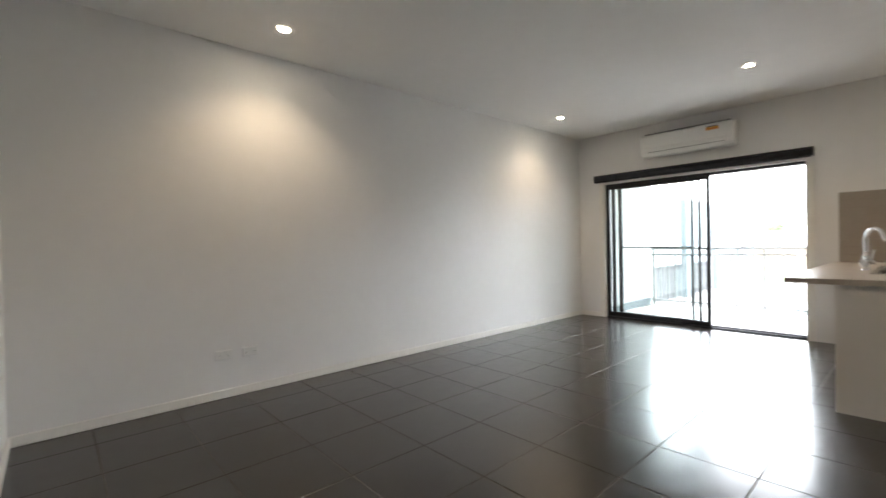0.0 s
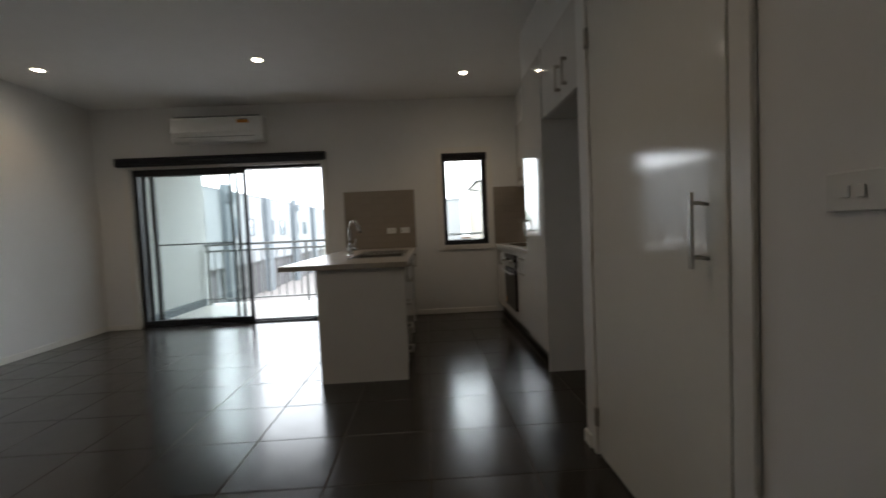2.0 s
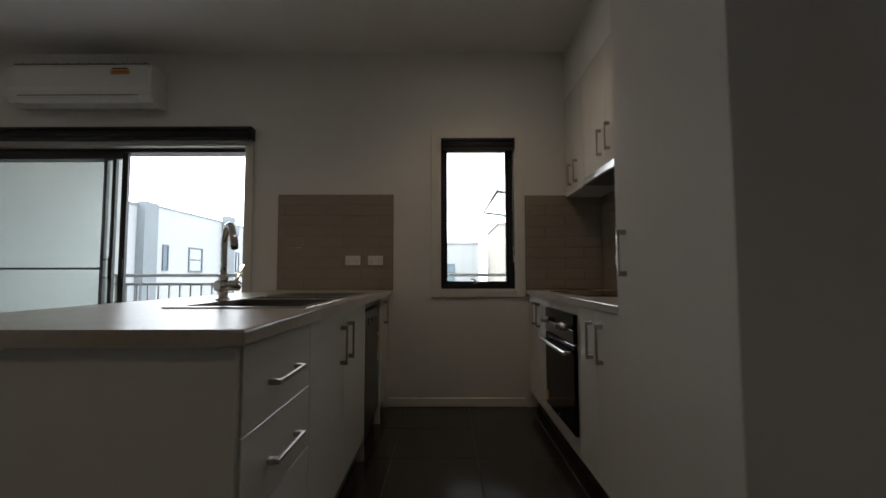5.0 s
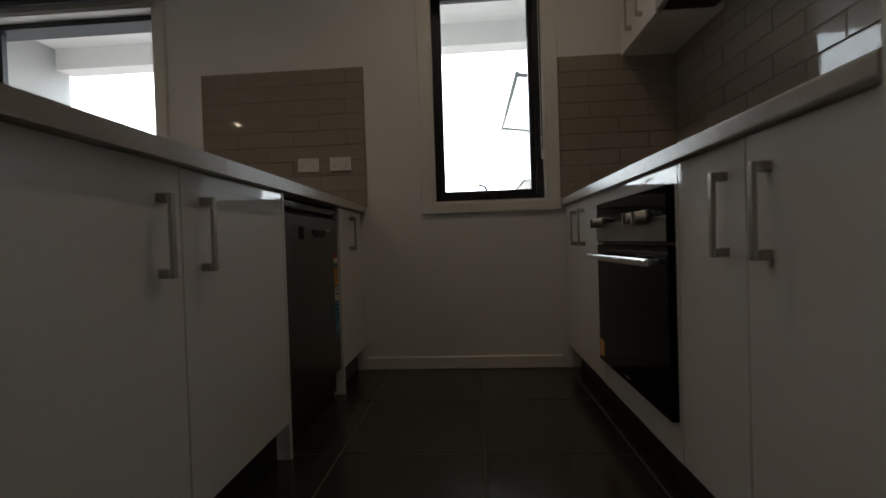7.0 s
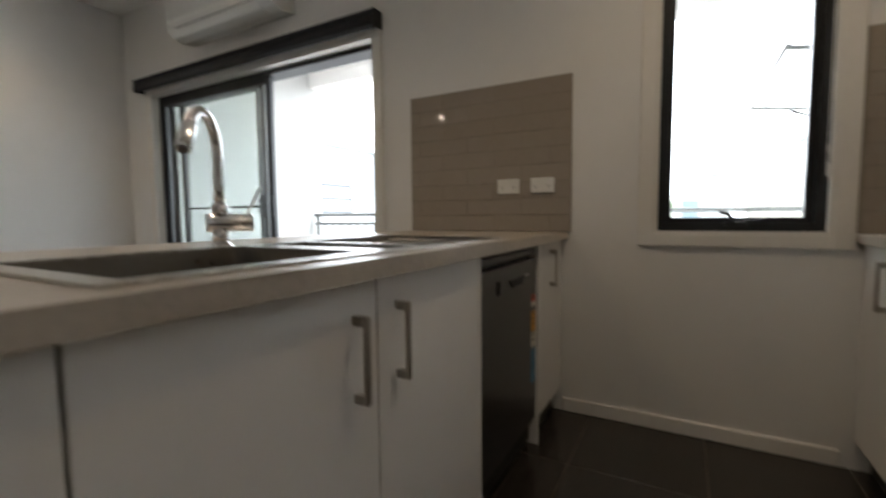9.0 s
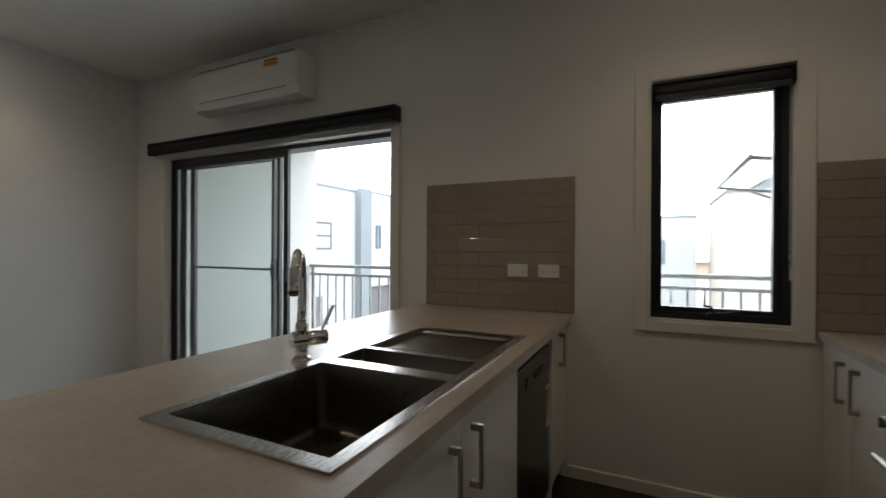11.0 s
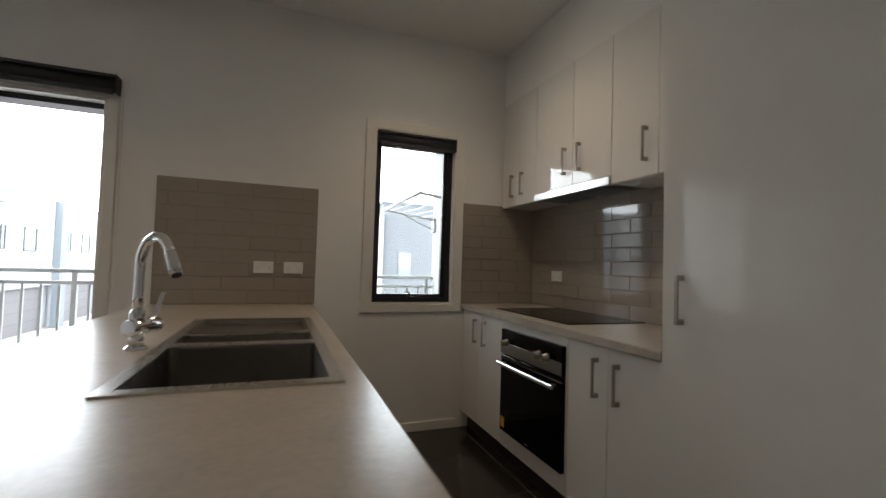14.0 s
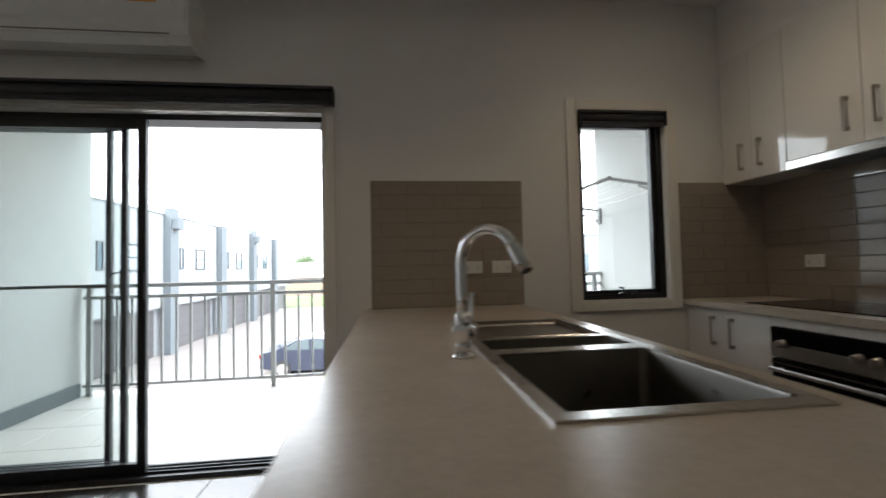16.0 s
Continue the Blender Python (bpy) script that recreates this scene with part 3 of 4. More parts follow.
def worktop(name, x0, x1, y0, y1, hole, label, round_edges):
    bm = bmesh.new()
    xs = [x0, hole[0], hole[1], x1]
    ys = [y0, hole[2], hole[3], y1]
    grid = {(i, j, k): bm.verts.new((xs[i], ys[j], z)) for i in range(4) for j in range(4) for k, z in enumerate((0.862, 0.9))}
    for i in range(3):
        for j in range(3):
            if (i, j) != (1, 1):
                bm.faces.new([grid[i, j, 1], grid[i + 1, j, 1], grid[i + 1, j + 1, 1], grid[i, j + 1, 1]])
                bm.faces.new([grid[i, j, 0], grid[i, j + 1, 0], grid[i + 1, j + 1, 0], grid[i + 1, j, 0]])
    for k in range(3):
        for a, b in (((k, 0), (k + 1, 0)), ((k + 1, 3), (k, 3)), ((0, k + 1), (0, k)), ((3, k), (3, k + 1))):
            bm.faces.new([grid[*a, 0], grid[*b, 0], grid[*b, 1], grid[*a, 1]])
    for a, b in (((1, 1), (1, 2)), ((1, 2), (2, 2)), ((2, 2), (2, 1)), ((2, 1), (1, 1))):
        bm.faces.new([grid[*a, 0], grid[*b, 0], grid[*b, 1], grid[*a, 1]])
    es = []
    for e in bm.edges:
        m = (e.verts[0].co + e.verts[1].co) / 2
        d = (e.verts[0].co - e.verts[1].co)
        if abs(d.z) < 1e-6 and any((ax == "x" and abs(m.x - v) < 1e-5) or (ax == "y" and abs(m.y - v) < 1e-5) for ax, v in round_edges):
            es.append(e)
    bmesh.ops.bevel(bm, geom=es, offset=0.009, segments=4, affect="EDGES", profile=0.5)
    return solid(name, bm, STONE, ((x0 + x1) / 2, (y0 + y1) / 2, 0.862), label, "worktop")


worktop("island_worktop", 3.838, XW, 0.012, 0.965, (4.435, 5.585, 0.085, 0.545), "beige stone-look laminate island worktop with rounded edges", (("x", 3.838), ("y", 0.012), ("y", 0.965)))
worktop("kitchen_worktop", 4.548, XW, YK, -1.045, (5.22, 5.94, -1.62, -1.16), "beige stone-look laminate worktop along the wall", (("y", -1.045),))

# sink
sink = thing("kitchen_sink", (5.0, 0.315, 0.9), "stainless steel sink with bowl, half bowl and drainer", "sink")


def basin(x0, x1, y0, y1, z0, z1, r=0.03):
    bm = bmesh.new()

    def ring(inset, z):
        pts = []
        for cx, cy, a0 in ((x1 - r, y1 - r, 0), (x0 + r, y1 - r, 90), (x0 + r, y0 + r, 180), (x1 - r, y0 + r, 270)):
            for k in range(5):
                a = radians(a0 + 22.5 * k)
                pts.append(bm.verts.new((cx + (r - inset) * math.cos(a), cy + (r - inset) * math.sin(a), z)))
        return pts
    rows = [ring(0, z1), ring(0.004, z1 - 0.01), ring(0.007, z0 + 0.02), ring(0.014, z0 + 0.006), ring(0.026, z0)]
    for a, b in zip(rows, rows[1:]):
        for k in range(20):
            bm.faces.new((a[k], a[(k + 1) % 20], b[(k + 1) % 20], b[k])).smooth = True
    bm.faces.new(rows[-1])
    return bm


RZ = 0.9055
rim = bmesh.new()
for x0, x1, y0, y1 in ((4.418, 4.455, 0.068, 0.565), (5.565, 5.602, 0.068, 0.565), (4.455, 5.565, 0.068, 0.1), (4.455, 5.565, 0.53, 0.565), (4.925, 4.985, 0.1, 0.53), (5.14, 5.165, 0.1, 0.53)):
    box(rim, x0, x1, y0, y1, 0.9005, RZ)
part("rim", rim, STEEL, sink)
# same steel as the rim, darkened below it to stand for shade
part("main_bowl", basin(4.454, 4.926, 0.099, 0.531, 0.71, RZ - 0.001), SHADEDBOWL, sink)
part("half_bowl", basin(4.984, 5.141, 0.099, 0.531, 0.80, RZ - 0.001, 0.025), SHADEDBOWL, sink)
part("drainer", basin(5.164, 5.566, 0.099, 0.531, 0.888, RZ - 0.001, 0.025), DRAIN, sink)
part("drain", T([(4.69, 0.315, 0.7105), (4.69, 0.315, 0.715)], 0.042, 24), CHROME, sink, "round chrome basket waste")
part("drain", T([(5.062, 0.315, 0.8005), (5.062, 0.315, 0.804)], 0.03, 24), CHROME, sink, "round chrome basket waste")

# mixer tap
tx, ty = 4.932, 0.617
sp = Vector((-0.79, -0.61, 0)).normalized()
tap = thing("mixer_tap", (tx, ty, 0.9), "chrome gooseneck kitchen mixer tap with side lever", "tap")


def up(z):
    return Vector((tx, ty, z))


part("base", T([up(0.9), up(0.904), up(0.9065), up(0.912)], 0.03, 28, radii=[0.031, 0.031, 0.028, 0.0225]), CHROME, tap, "round flared chrome base")
part("column", T([up(0.91), up(0.95)], 0.021, 28), CHROME, tap)
part("collar", T([up(0.965), up(1.012), up(1.014), up(1.02)], 0.02, 28, radii=[0.021, 0.021, 0.019, 0.0145]), CHROME, tap)
R = 0.092
pts = [up(1.015), up(1.06), up(1.1), up(1.147)]
pts += [up(1.147) + sp * (R - R * math.cos(radians(a))) + Vector((0, 0, R * math.sin(radians(a)))) for a in range(8, 153, 8)]
neck_end, tdir = pts[-1], (pts[-1] - pts[-2]).normalized()
part("neck", T(pts, 0.0138, 24), CHROME, tap, "round chrome gooseneck")
spray = part("spray_head", T([neck_end - tdir * 0.004, neck_end, neck_end + tdir * 0.003, neck_end + tdir * 0.045, neck_end + tdir * 0.07], 0.016, 24, radii=[0.0145, 0.0165, 0.0168, 0.0168, 0.0155]), CHROME, tap)
part("nozzle", T([neck_end + tdir * 0.07, neck_end + tdir * 0.073], 0.0125, 20), PRINT, spray, "dark rubber spray nozzle")
part("spray_button", T([neck_end + tdir * 0.02 - sp * 0.016, neck_end + tdir * 0.042 - sp * 0.0165], 0.004, 10), GREYPLASTIC, spray)
lv = Vector((0.9, -0.43, 0)).normalized()
hub = up(0.966)
part("valve", T([hub - lv * 0.034, hub - lv * 0.032, hub + lv * 0.078, hub + lv * 0.08], 0.025, 28, radii=[0.0235, 0.025, 0.025, 0.0235]), CHROME, tap, "round chrome valve body lying across")
blade = bmesh.new()
side = Vector((-lv.y, lv.x, 0)) * 0.008
rows = []
for p in (hub + lv * 0.066 + Vector((0, 0, 0.02)), hub + lv * 0.084 + Vector((0, 0, 0.055)), hub + lv * 0.106 + Vector((0, 0, 0.1))):
    rows.append([blade.verts.new(p + k * side + m * lv * 0.003) for k, m in ((-1, -1), (1, -1), (1, 1), (-1, 1))])
for a, b in zip(rows, rows[1:]):
    for k in range(4):
        blade.faces.new((a[k], a[(k + 1) % 4], b[(k + 1) % 4], b[k]))
blade.faces.new(rows[0][::-1]), blade.faces.new(rows[-1])
part("lever", blade, CHROME, tap, "flat chrome lever")

# back run
unit("base_cabinet", 4.549, 5.092, FK, YK + 0.02, KZ, TZ, [(4.549, 4.83, KZ, TZ), (4.83, 5.092, KZ, TZ)], "white gloss two-door base cabinet beside the oven", "back run units",
     [(0, 4.767, 0.722, 0.167, True), (1, 4.891, 0.723, 0.167, True)])
unit("base_cabinet", 5.73, 6.348, FK, YK + 0.02, KZ, TZ, [(5.73, 6.035, KZ, TZ), (6.035, 6.335, KZ, TZ)], "white gloss two-door base cabinet in the corner", "back run units",
     [(0, 5.965, 0.735, 0.165, True), (1, 6.105, 0.735, 0.165, True)])
ou = thing("oven_housing", (5.41, -1.35, 0), "white gloss housing round the built-in oven", "cabinet", "back run units")
bm = bmesh.new()
box(bm, 5.094, 5.108, YK + 0.02, FK, KZ, TZ), box(bm, 5.714, 5.728, YK + 0.02, FK, KZ, TZ)
box(bm, 5.108, 5.714, YK + 0.02, FK, KZ, 0.215), box(bm, 5.108, 5.714, YK + 0.02, FK, 0.814, TZ)
part("body", bm, LAMINATE, ou)
solid("kickboard", B(4.549, XW, -1.14, -1.125, 0, KZ - 0.002), KICK, (5.4, -1.09, 0), "dark recessed kickboard under the cabinets", "kickboard", "kickboards")

oven = thing("oven", (5.41, -1.3, 0.217), "black glass built-in oven with steel control strip", "oven")
OX0, OX1 = 5.111, 5.711
part("body", B(OX0 + 0.006, OX1 - 0.006, -1.6, FO - 0.002, 0.218, 0.812), DARKSTEEL, oven)
od = part("door", B(OX0, OX1, FO - 0.002, FO + 0.02, 0.217, 0.66, bevel=0.003), OVENGLASS, oven, "black glass oven door")
part("door_trim", B(OX0, OX1, FO - 0.002, FO + 0.0215, 0.637, 0.645), PRINT, od)
hb = bmesh.new()
box(hb, OX0 + 0.02, OX1 - 0.02, FO + 0.052, FO + 0.066, 0.607, 0.627, bevel=0.004)
for x in (OX0 + 0.05, OX1 - 0.07):
    box(hb, x, x + 0.02, FO + 0.02, FO + 0.053, 0.61, 0.624)
part("handle", hb, STEEL, od, "wide steel bar handle")
fascia = part("control_panel", B(OX0, OX1, FO - 0.002, FO + 0.02, 0.668, 0.812, bevel=0.003), OVENGLASS, oven, "black glass control fascia")
part("control_strip", B(OX0 + 0.002, OX1 - 0.002, FO + 0.0205, FO + 0.023, 0.671, 0.735, bevel=0.001), DRAIN, fascia, "brushed steel strip")
for x in (5.64, 5.3, 5.23):
    k = T([(x, FO + 0.02, 0.738), (x, FO + 0.034, 0.738), (x, FO + 0.035, 0.738), (x, FO + 0.058, 0.738)], 0.017, 20, radii=[0.02, 0.02, 0.017, 0.016])
    box(k, x - 0.0045, x + 0.0045, FO + 0.055, FO + 0.064, 0.722, 0.754)
    part("knob", k, NICKEL, fascia, "steel rotary knob")
part("badge", B(5.395, 5.425, FO + 0.02, FO + 0.0215, 0.235, 0.241), STEEL, od)
part("sticker", B(5.655, 5.7, FO + 0.02, FO + 0.021, 0.24, 0.3), STICKER, od, "small yellow rating sticker")

hob = thing("cooktop", (5.58, -1.39, 0.9), "black ceramic glass cooktop set in the worktop", "cooktop")
part("glass_top", B(5.195, 5.965, -1.64, -1.14, 0.9005, 0.906, bevel=0.002), OVENGLASS, hob)
for x, y, r in ((5.37, -1.27, 0.075), (5.37, -1.51, 0.095), (5.72, -1.27, 0.095), (5.72, -1.51, 0.075)):
    bm = bmesh.new()
    a = [[bm.verts.new((x + q * math.cos(k * math.tau / 40), y + q * math.sin(k * math.tau / 40), 0.9063)) for k in range(40)] for q in (r, r - 0.002)]
    for k in range(40):
        bm.faces.new((a[0][k], a[0][(k + 1) % 40], a[1][(k + 1) % 40], a[1][k]))
    part("zone_ring", bm, GREYPLASTIC, hob, "thin grey cooking zone ring")

# upper cabinets
FU, UZ0, UZ1 = -1.37, 1.628, 2.42


def upper(x0, x1, xm, z0, hz, label):
    return unit("wall_cabinet", x0, x1, FU, YK + 0.02, z0, UZ1, [(x0, xm, z0, UZ1), (xm, x1, z0, UZ1)], label, "wall cabinets",
                [(0, xm - 0.068, hz, 0.165, True), (1, xm + 0.068, hz, 0.165, True)], kick=False)


upper(4.549, 5.173, 4.872, UZ0, 1.782, "white gloss two-door wall cabinet beside the pantry")
upper(5.175, 5.889, 5.494, UZ0 + 0.045, 1.828, "white gloss two-door wall cabinet above the rangehood")
upper(5.891, 6.348, 6.12, UZ0, 1.775, "white gloss two-door wall cabinet in the corner")
hood = thing("rangehood", (5.53, -1.48, UZ0), "slide-out stainless steel rangehood under the cabinet", "rangehood")
part("body", B(5.178, 5.886, -1.6, FU - 0.02, UZ0, UZ0 + 0.042), DARKSTEEL, hood)
part("front_lip", B(5.178, 5.886, FU - 0.018, FU + 0.012, UZ0 - 0.002, UZ0 + 0.042, bevel=0.002), STEEL, hood, "polished steel front lip")
for x in (5.22, 5.54):
    fl = part("grease_filter", B(x, x + 0.3, -1.575, -1.38, UZ0 - 0.003, UZ0 - 0.0005), DARKSTEEL, hood)
    for k in range(11):
        part("slat", B(x + 0.01, x + 0.29, -1.57 + k * 0.0168, -1.562 + k * 0.0168, UZ0 - 0.0045, UZ0 - 0.003), DARKSTEEL, fl)
part("lamp", T([(5.53, -1.6, UZ0 - 0.002), (5.53, -1.6, UZ0)], 0.015), PLASTIC, hood)

# pantry and fridge recess
unit("pantry_cabinet", 3.88, 4.545, -1.045, YK + 0.02, KZ, 2.42, [(3.88, 4.545, KZ, 2.42)], "tall white gloss pantry cabinet with one handle", "tall units", [(0, 4.462, 1.09, 0.165, True)])
solid("pantry_side_panel", B(3.86, 3.879, YK + 0.002, -1.03, 0, 2.42, bevel=0.001), LAMINATE, (3.87, -1.35, 0), "white gloss side panel between pantry and fridge recess", "end panel")
solid("pantry_kickboard", B(3.88, 4.545, -1.14, -1.125, 0, KZ - 0.002), KICK, (4.22, -1.09, 0), "dark recessed kickboard under the pantry", "kickboard", "kickboards")
unit("fridge_top_cabinet", 2.795, 3.858, -1.038, YK + 0.02, 1.905, 2.42, [(2.795, 3.364, 1.905, 2.42), (3.364, 3.858, 1.905, 2.42)], "white gloss two-door cabinet above the fridge recess", "tall units",
     [(0, 3.297, 2.06, 0.165, True), (1, 3.433, 2.06, 0.165, True)], kick=False)

# ---- balcony ----
BX = 8.45
balcony = structure("balcony_floor", B(XW + T1, BX + 0.12, -1.73, 3.98, -0.25, -0.04), WALLGROUT, "pale tiled balcony floor", "floor")
structure("wall_balcony_north", B(XW + T1, BX + 0.06, 3.775, 3.98, -0.04, 2.86), RENDER, "white rendered balcony side wall", "wall")
structure("wall_balcony_south", B(XW + T1, BX - 0.03, -1.73, -1.53, -0.04, 2.86), RENDER, "white rendered balcony side wall", "wall")
structure("ceiling_balcony", B(XW + T1, BX + 0.12, -1.73, 3.98, 2.86, 3.1), CEIL, "flat white balcony soffit", "ceiling")
structure("trim_balcony_beam", B(BX - 0.1, BX + 0.1, -1.53, 3.775, 2.64, 2.86), CEIL, "shallow white beam at the balcony edge", "beam")
structure("trim_balcony_skirting", B(XW + T1, BX - 0.1, 3.755, 3.775, -0.03, 0.1), RENDERGREY, "grey skirting along the balcony wall", "skirting")
structure("wall_outer", B(XW + 0.02, XW + T1 + 0.02, 3.98, 9.0, -3.0, 4.2), RENDER, "white rendered outside wall", "wall")

rail = thing("balcony_railing", (8.38, 1.1, -0.04), "pale grey metal balcony railing with thin balusters", "railing")
part("top_rail", B(8.35, 8.41, -1.53, 3.755, 0.998, 1.038, bevel=0.006), RAIL, rail)
part("mid_rail", B(8.365, 8.395, -1.53, 3.755, 0.892, 0.925, bevel=0.004), RAIL, rail)
part("bottom_rail", B(8.365, 8.395, -1.53, 3.755, 0.05, 0.078, bevel=0.004), RAIL, rail)
for y in (3.7, 1.995, 0.27, -1.45):
    part("post", B(8.36, 8.4, y - 0.022, y + 0.022, -0.039, 1.0, bevel=0.003), RAIL, rail)
    part("base_plate", B(8.33, 8.43, y - 0.05, y + 0.05, -0.0395, -0.03), RAIL, rail)
bal = mesh("baluster", B(8.3705, 8.3895, -0.0095, 0.0095, 0.078, 0.892), RAIL, ORIGIN[rail])
for q in range(-25, 12):
    y = 2.107 + q * 0.1345 + (0.0 if q >= 0 else -0.094)
    if -1.42 < y < 3.67 and abs(y - 0.27) > 0.04:
        o = new("baluster", bal)
        o.parent = rail
        o.location = (0, y, 0)

# folding clothesline on the south balcony wall
cl = thing("clothesline", (7.65, -1.53, 1.7), "white wall-mounted fold-down clothesline frame", "clothesline")
for x in (6.97, 8.36):
    part("wall_bracket", B(x - 0.05, x + 0.05, -1.53, -1.5, 1.57, 1.74, bevel=0.004), RAIL, cl)
    part("arm", T([(x, -1.51, 1.72), (x, -0.9, 1.8)], 0.014), RAIL, cl)
    part("strut", T([(x, -1.51, 1.6), (x, -1.15, 1.75)], 0.01), RAIL, cl)
part("front_bar", T([(6.94, -0.9, 1.8), (8.39, -0.9, 1.8)], 0.015), RAIL, cl)
for q in range(4):
    w = 0.2 + q * 0.22
    part("line", T([(6.97, -1.51 + 0.61 * w, 1.735 + 0.08 * w), (7.65, -1.51 + 0.61 * w, 1.71 + 0.08 * w), (8.36, -1.51 + 0.61 * w, 1.735 + 0.08 * w)], 0.0025, 5), PLASTIC, cl)

# ---- outside ----
GZ = -3.0
structure("ground", B(-300, 1500, -700, 700, GZ - 0.5, GZ), CONCRETE, "pale concrete driveway and ground", "ground")


def building_window(parent, x0, x1, z0, z1, y, d=-1, split=True):
    bm = bmesh.new()
    f = 0.07
    for a, b, c, e in ((x0, x1, z0, z0 + f), (x0, x1, z1 - f, z1), (x0, x0 + f, z0 + f, z1 - f), (x1 - f, x1, z0 + f, z1 - f)):
        box(bm, a, b, y - 0.03, y + 0.05, c, e)
    if split:
        box(bm, x0 + f, x1 - f, y - 0.02, y + 0.05, (z0 + z1) / 2 - 0.03, (z0 + z1) / 2 + 0.03)
    fr = part("window", bm, RENDERDARK, parent, "dark framed window")
    part("pane", B(x0 + f, x1 - f, y + 0.005, y + 0.02, z0 + f, z1 - f), FARGLASS, fr)


FY = 12.0
for n in range(5):
    x0 = 20.7 + n * 6.7
    house = thing("townhouse", (x0 + 3.3, FY + 3, GZ), "white rendered two-storey townhouse with dark garage", "townhouse", "row of townhouses")
    part("wall", B(x0, x0 + 6.69, FY + 0.35, FY + 8, GZ, 3.98), PALERENDER, house)
    part("upper_wall", B(x0, x0 + 6.69, FY + 0.02, FY + 0.349, -0.62, 4.0), PALERENDER, house)
    part("parapet_cap", B(x0, x0 + 6.69, FY - 0.02, FY + 0.36, 4.0, 4.06), RENDERGREY, house)
    part("pier", B(x0 - 0.42, x0 + 0.42, FY - 0.32, FY + 0.0, GZ, 4.35 if n % 2 else 4.05), RENDERGREY, house, "tall grey rendered pier")
    gd = part("garage_door", B(x0 + 0.9, x0 + 5.9, FY + 0.28, FY + 0.34, GZ, -0.75), GARAGE, house, "dark grey panel garage door")
    for q in range(1, 4):
        part("panel_groove", B(x0 + 0.9, x0 + 5.9, FY + 0.27, FY + 0.28, GZ + q * 0.56, GZ + q * 0.56 + 0.03), RENDERDARK, gd)
    building_window(house, x0 + 1.25, x0 + 1.65, 1.25, 2.4, FY, split=False)
    building_window(house, x0 + 3.2, x0 + 4.4, 1.2, 2.4, FY)
    if n % 2 == 1:
        part("downpipe_head", B(x0 - 0.3, x0 + 0.3, FY - 0.62, FY - 0.32, 3.3, 3.8), RENDERGREY, house)
near = thing("townhouse", (17.0, FY + 3, GZ), "white rendered townhouse with a wide dark window", "townhouse", "row of townhouses")
part("wall", B(10.0, 20.27, FY + 0.0, FY + 8, GZ, 3.85), PALERENDER, near)
part("parapet_cap", B(10.0, 20.27, FY - 0.04, FY + 0.3, 3.85, 3.95), RENDERGREY, near)
building_window(near, 15.2, 18.6, 1.2, 2.35, FY)
part("garage_door", B(13.0, 18.0, FY - 0.06, FY - 0.002, GZ, -0.75), GARAGE, near)

CREAM = material("cream_render", (0.27, 0.255, 0.225), 0.9, vary=0.05, scale=0.5)
for x, y0, y1, top, m, wy in ((36.0, -3.0, 0.2, 3.4, PALERENDER, -0.75), (30.0, -5.8, -3.8, 4.2, CREAM, -40.0), (30.3, -11.0, -5.85, 5.0, RENDERDARK, -7.3), (42.0, -26.0, -12.5, 3.6, PALERENDER, -17.0)):
    ob = thing("townhouse", (x + 3, (y0 + y1) / 2, GZ), "flat-roofed rendered house across the lane", "townhouse", "houses across the lane")
    part("wall", B(x, x + 7, y0, y1, GZ, top), m, ob)
    part("parapet_cap", B(x - 0.06, x + 7.06, y0 - 0.06, y1 + 0.06, top, top + 0.1), RENDERGREY, ob)
    if wy < -30:
        continue
    wn_ = part("window", B(x - 0.05, x - 0.005, wy - 0.45, wy + 0.45, 0.3, 1.9), RENDERDARK, ob)
    part("pane", B(x - 0.06, x - 0.05, wy - 0.38, wy + 0.38, 0.37, 1.83), FARGLASS, wn_)

for x, y in ((85.0, 13.0), (80.0, -8.0), (95.0, 32.0)):
    ob = thing("house", (x, y, GZ), "single-storey brick house with a pale pitched roof", "house", "far houses")
    part("wall", B(x - 5, x + 5, y - 8, y + 8, GZ, GZ + 2.7), BRICKFAR, ob)
    bm = bmesh.new()
    v = [bm.verts.new(p) for p in ((x - 6, y - 9, GZ + 2.6), (x + 6, y - 9, GZ + 2.6), (x + 6, y + 9, GZ + 2.6), (x - 6, y + 9, GZ + 2.6), (x, y - 4, GZ + 5.2), (x, y + 4, GZ + 5.2))]
    for q in ((0, 1, 4), (1, 2, 5, 4), (2, 3, 5), (3, 0, 4, 5), (3, 2, 1, 0)):
        bm.faces.new([v[i] for i in q])
    part("roof", bm, ROOF, ob)
structure("lawn", B(52, 70, 6.5, 30, GZ, GZ + 0.03), GRASS, "patch of green lawn beside the lane", "lawn")
structure("lawn_verge", B(19.5, 21.0, -3.0, 3.4, GZ, GZ + 0.03), GRASS, "narrow strip of green grass", "lawn")
fence = thing("timber_fence", (72, 15, GZ), "brown timber paling fence beyond the lawn", "fence")
for q in range(40):
    part("board", B(72, 72.04, 2 + q * 0.7, 2.68 + q * 0.7, GZ, GZ + 1.7 + 0.03 * (q % 3)), FENCE, fence)


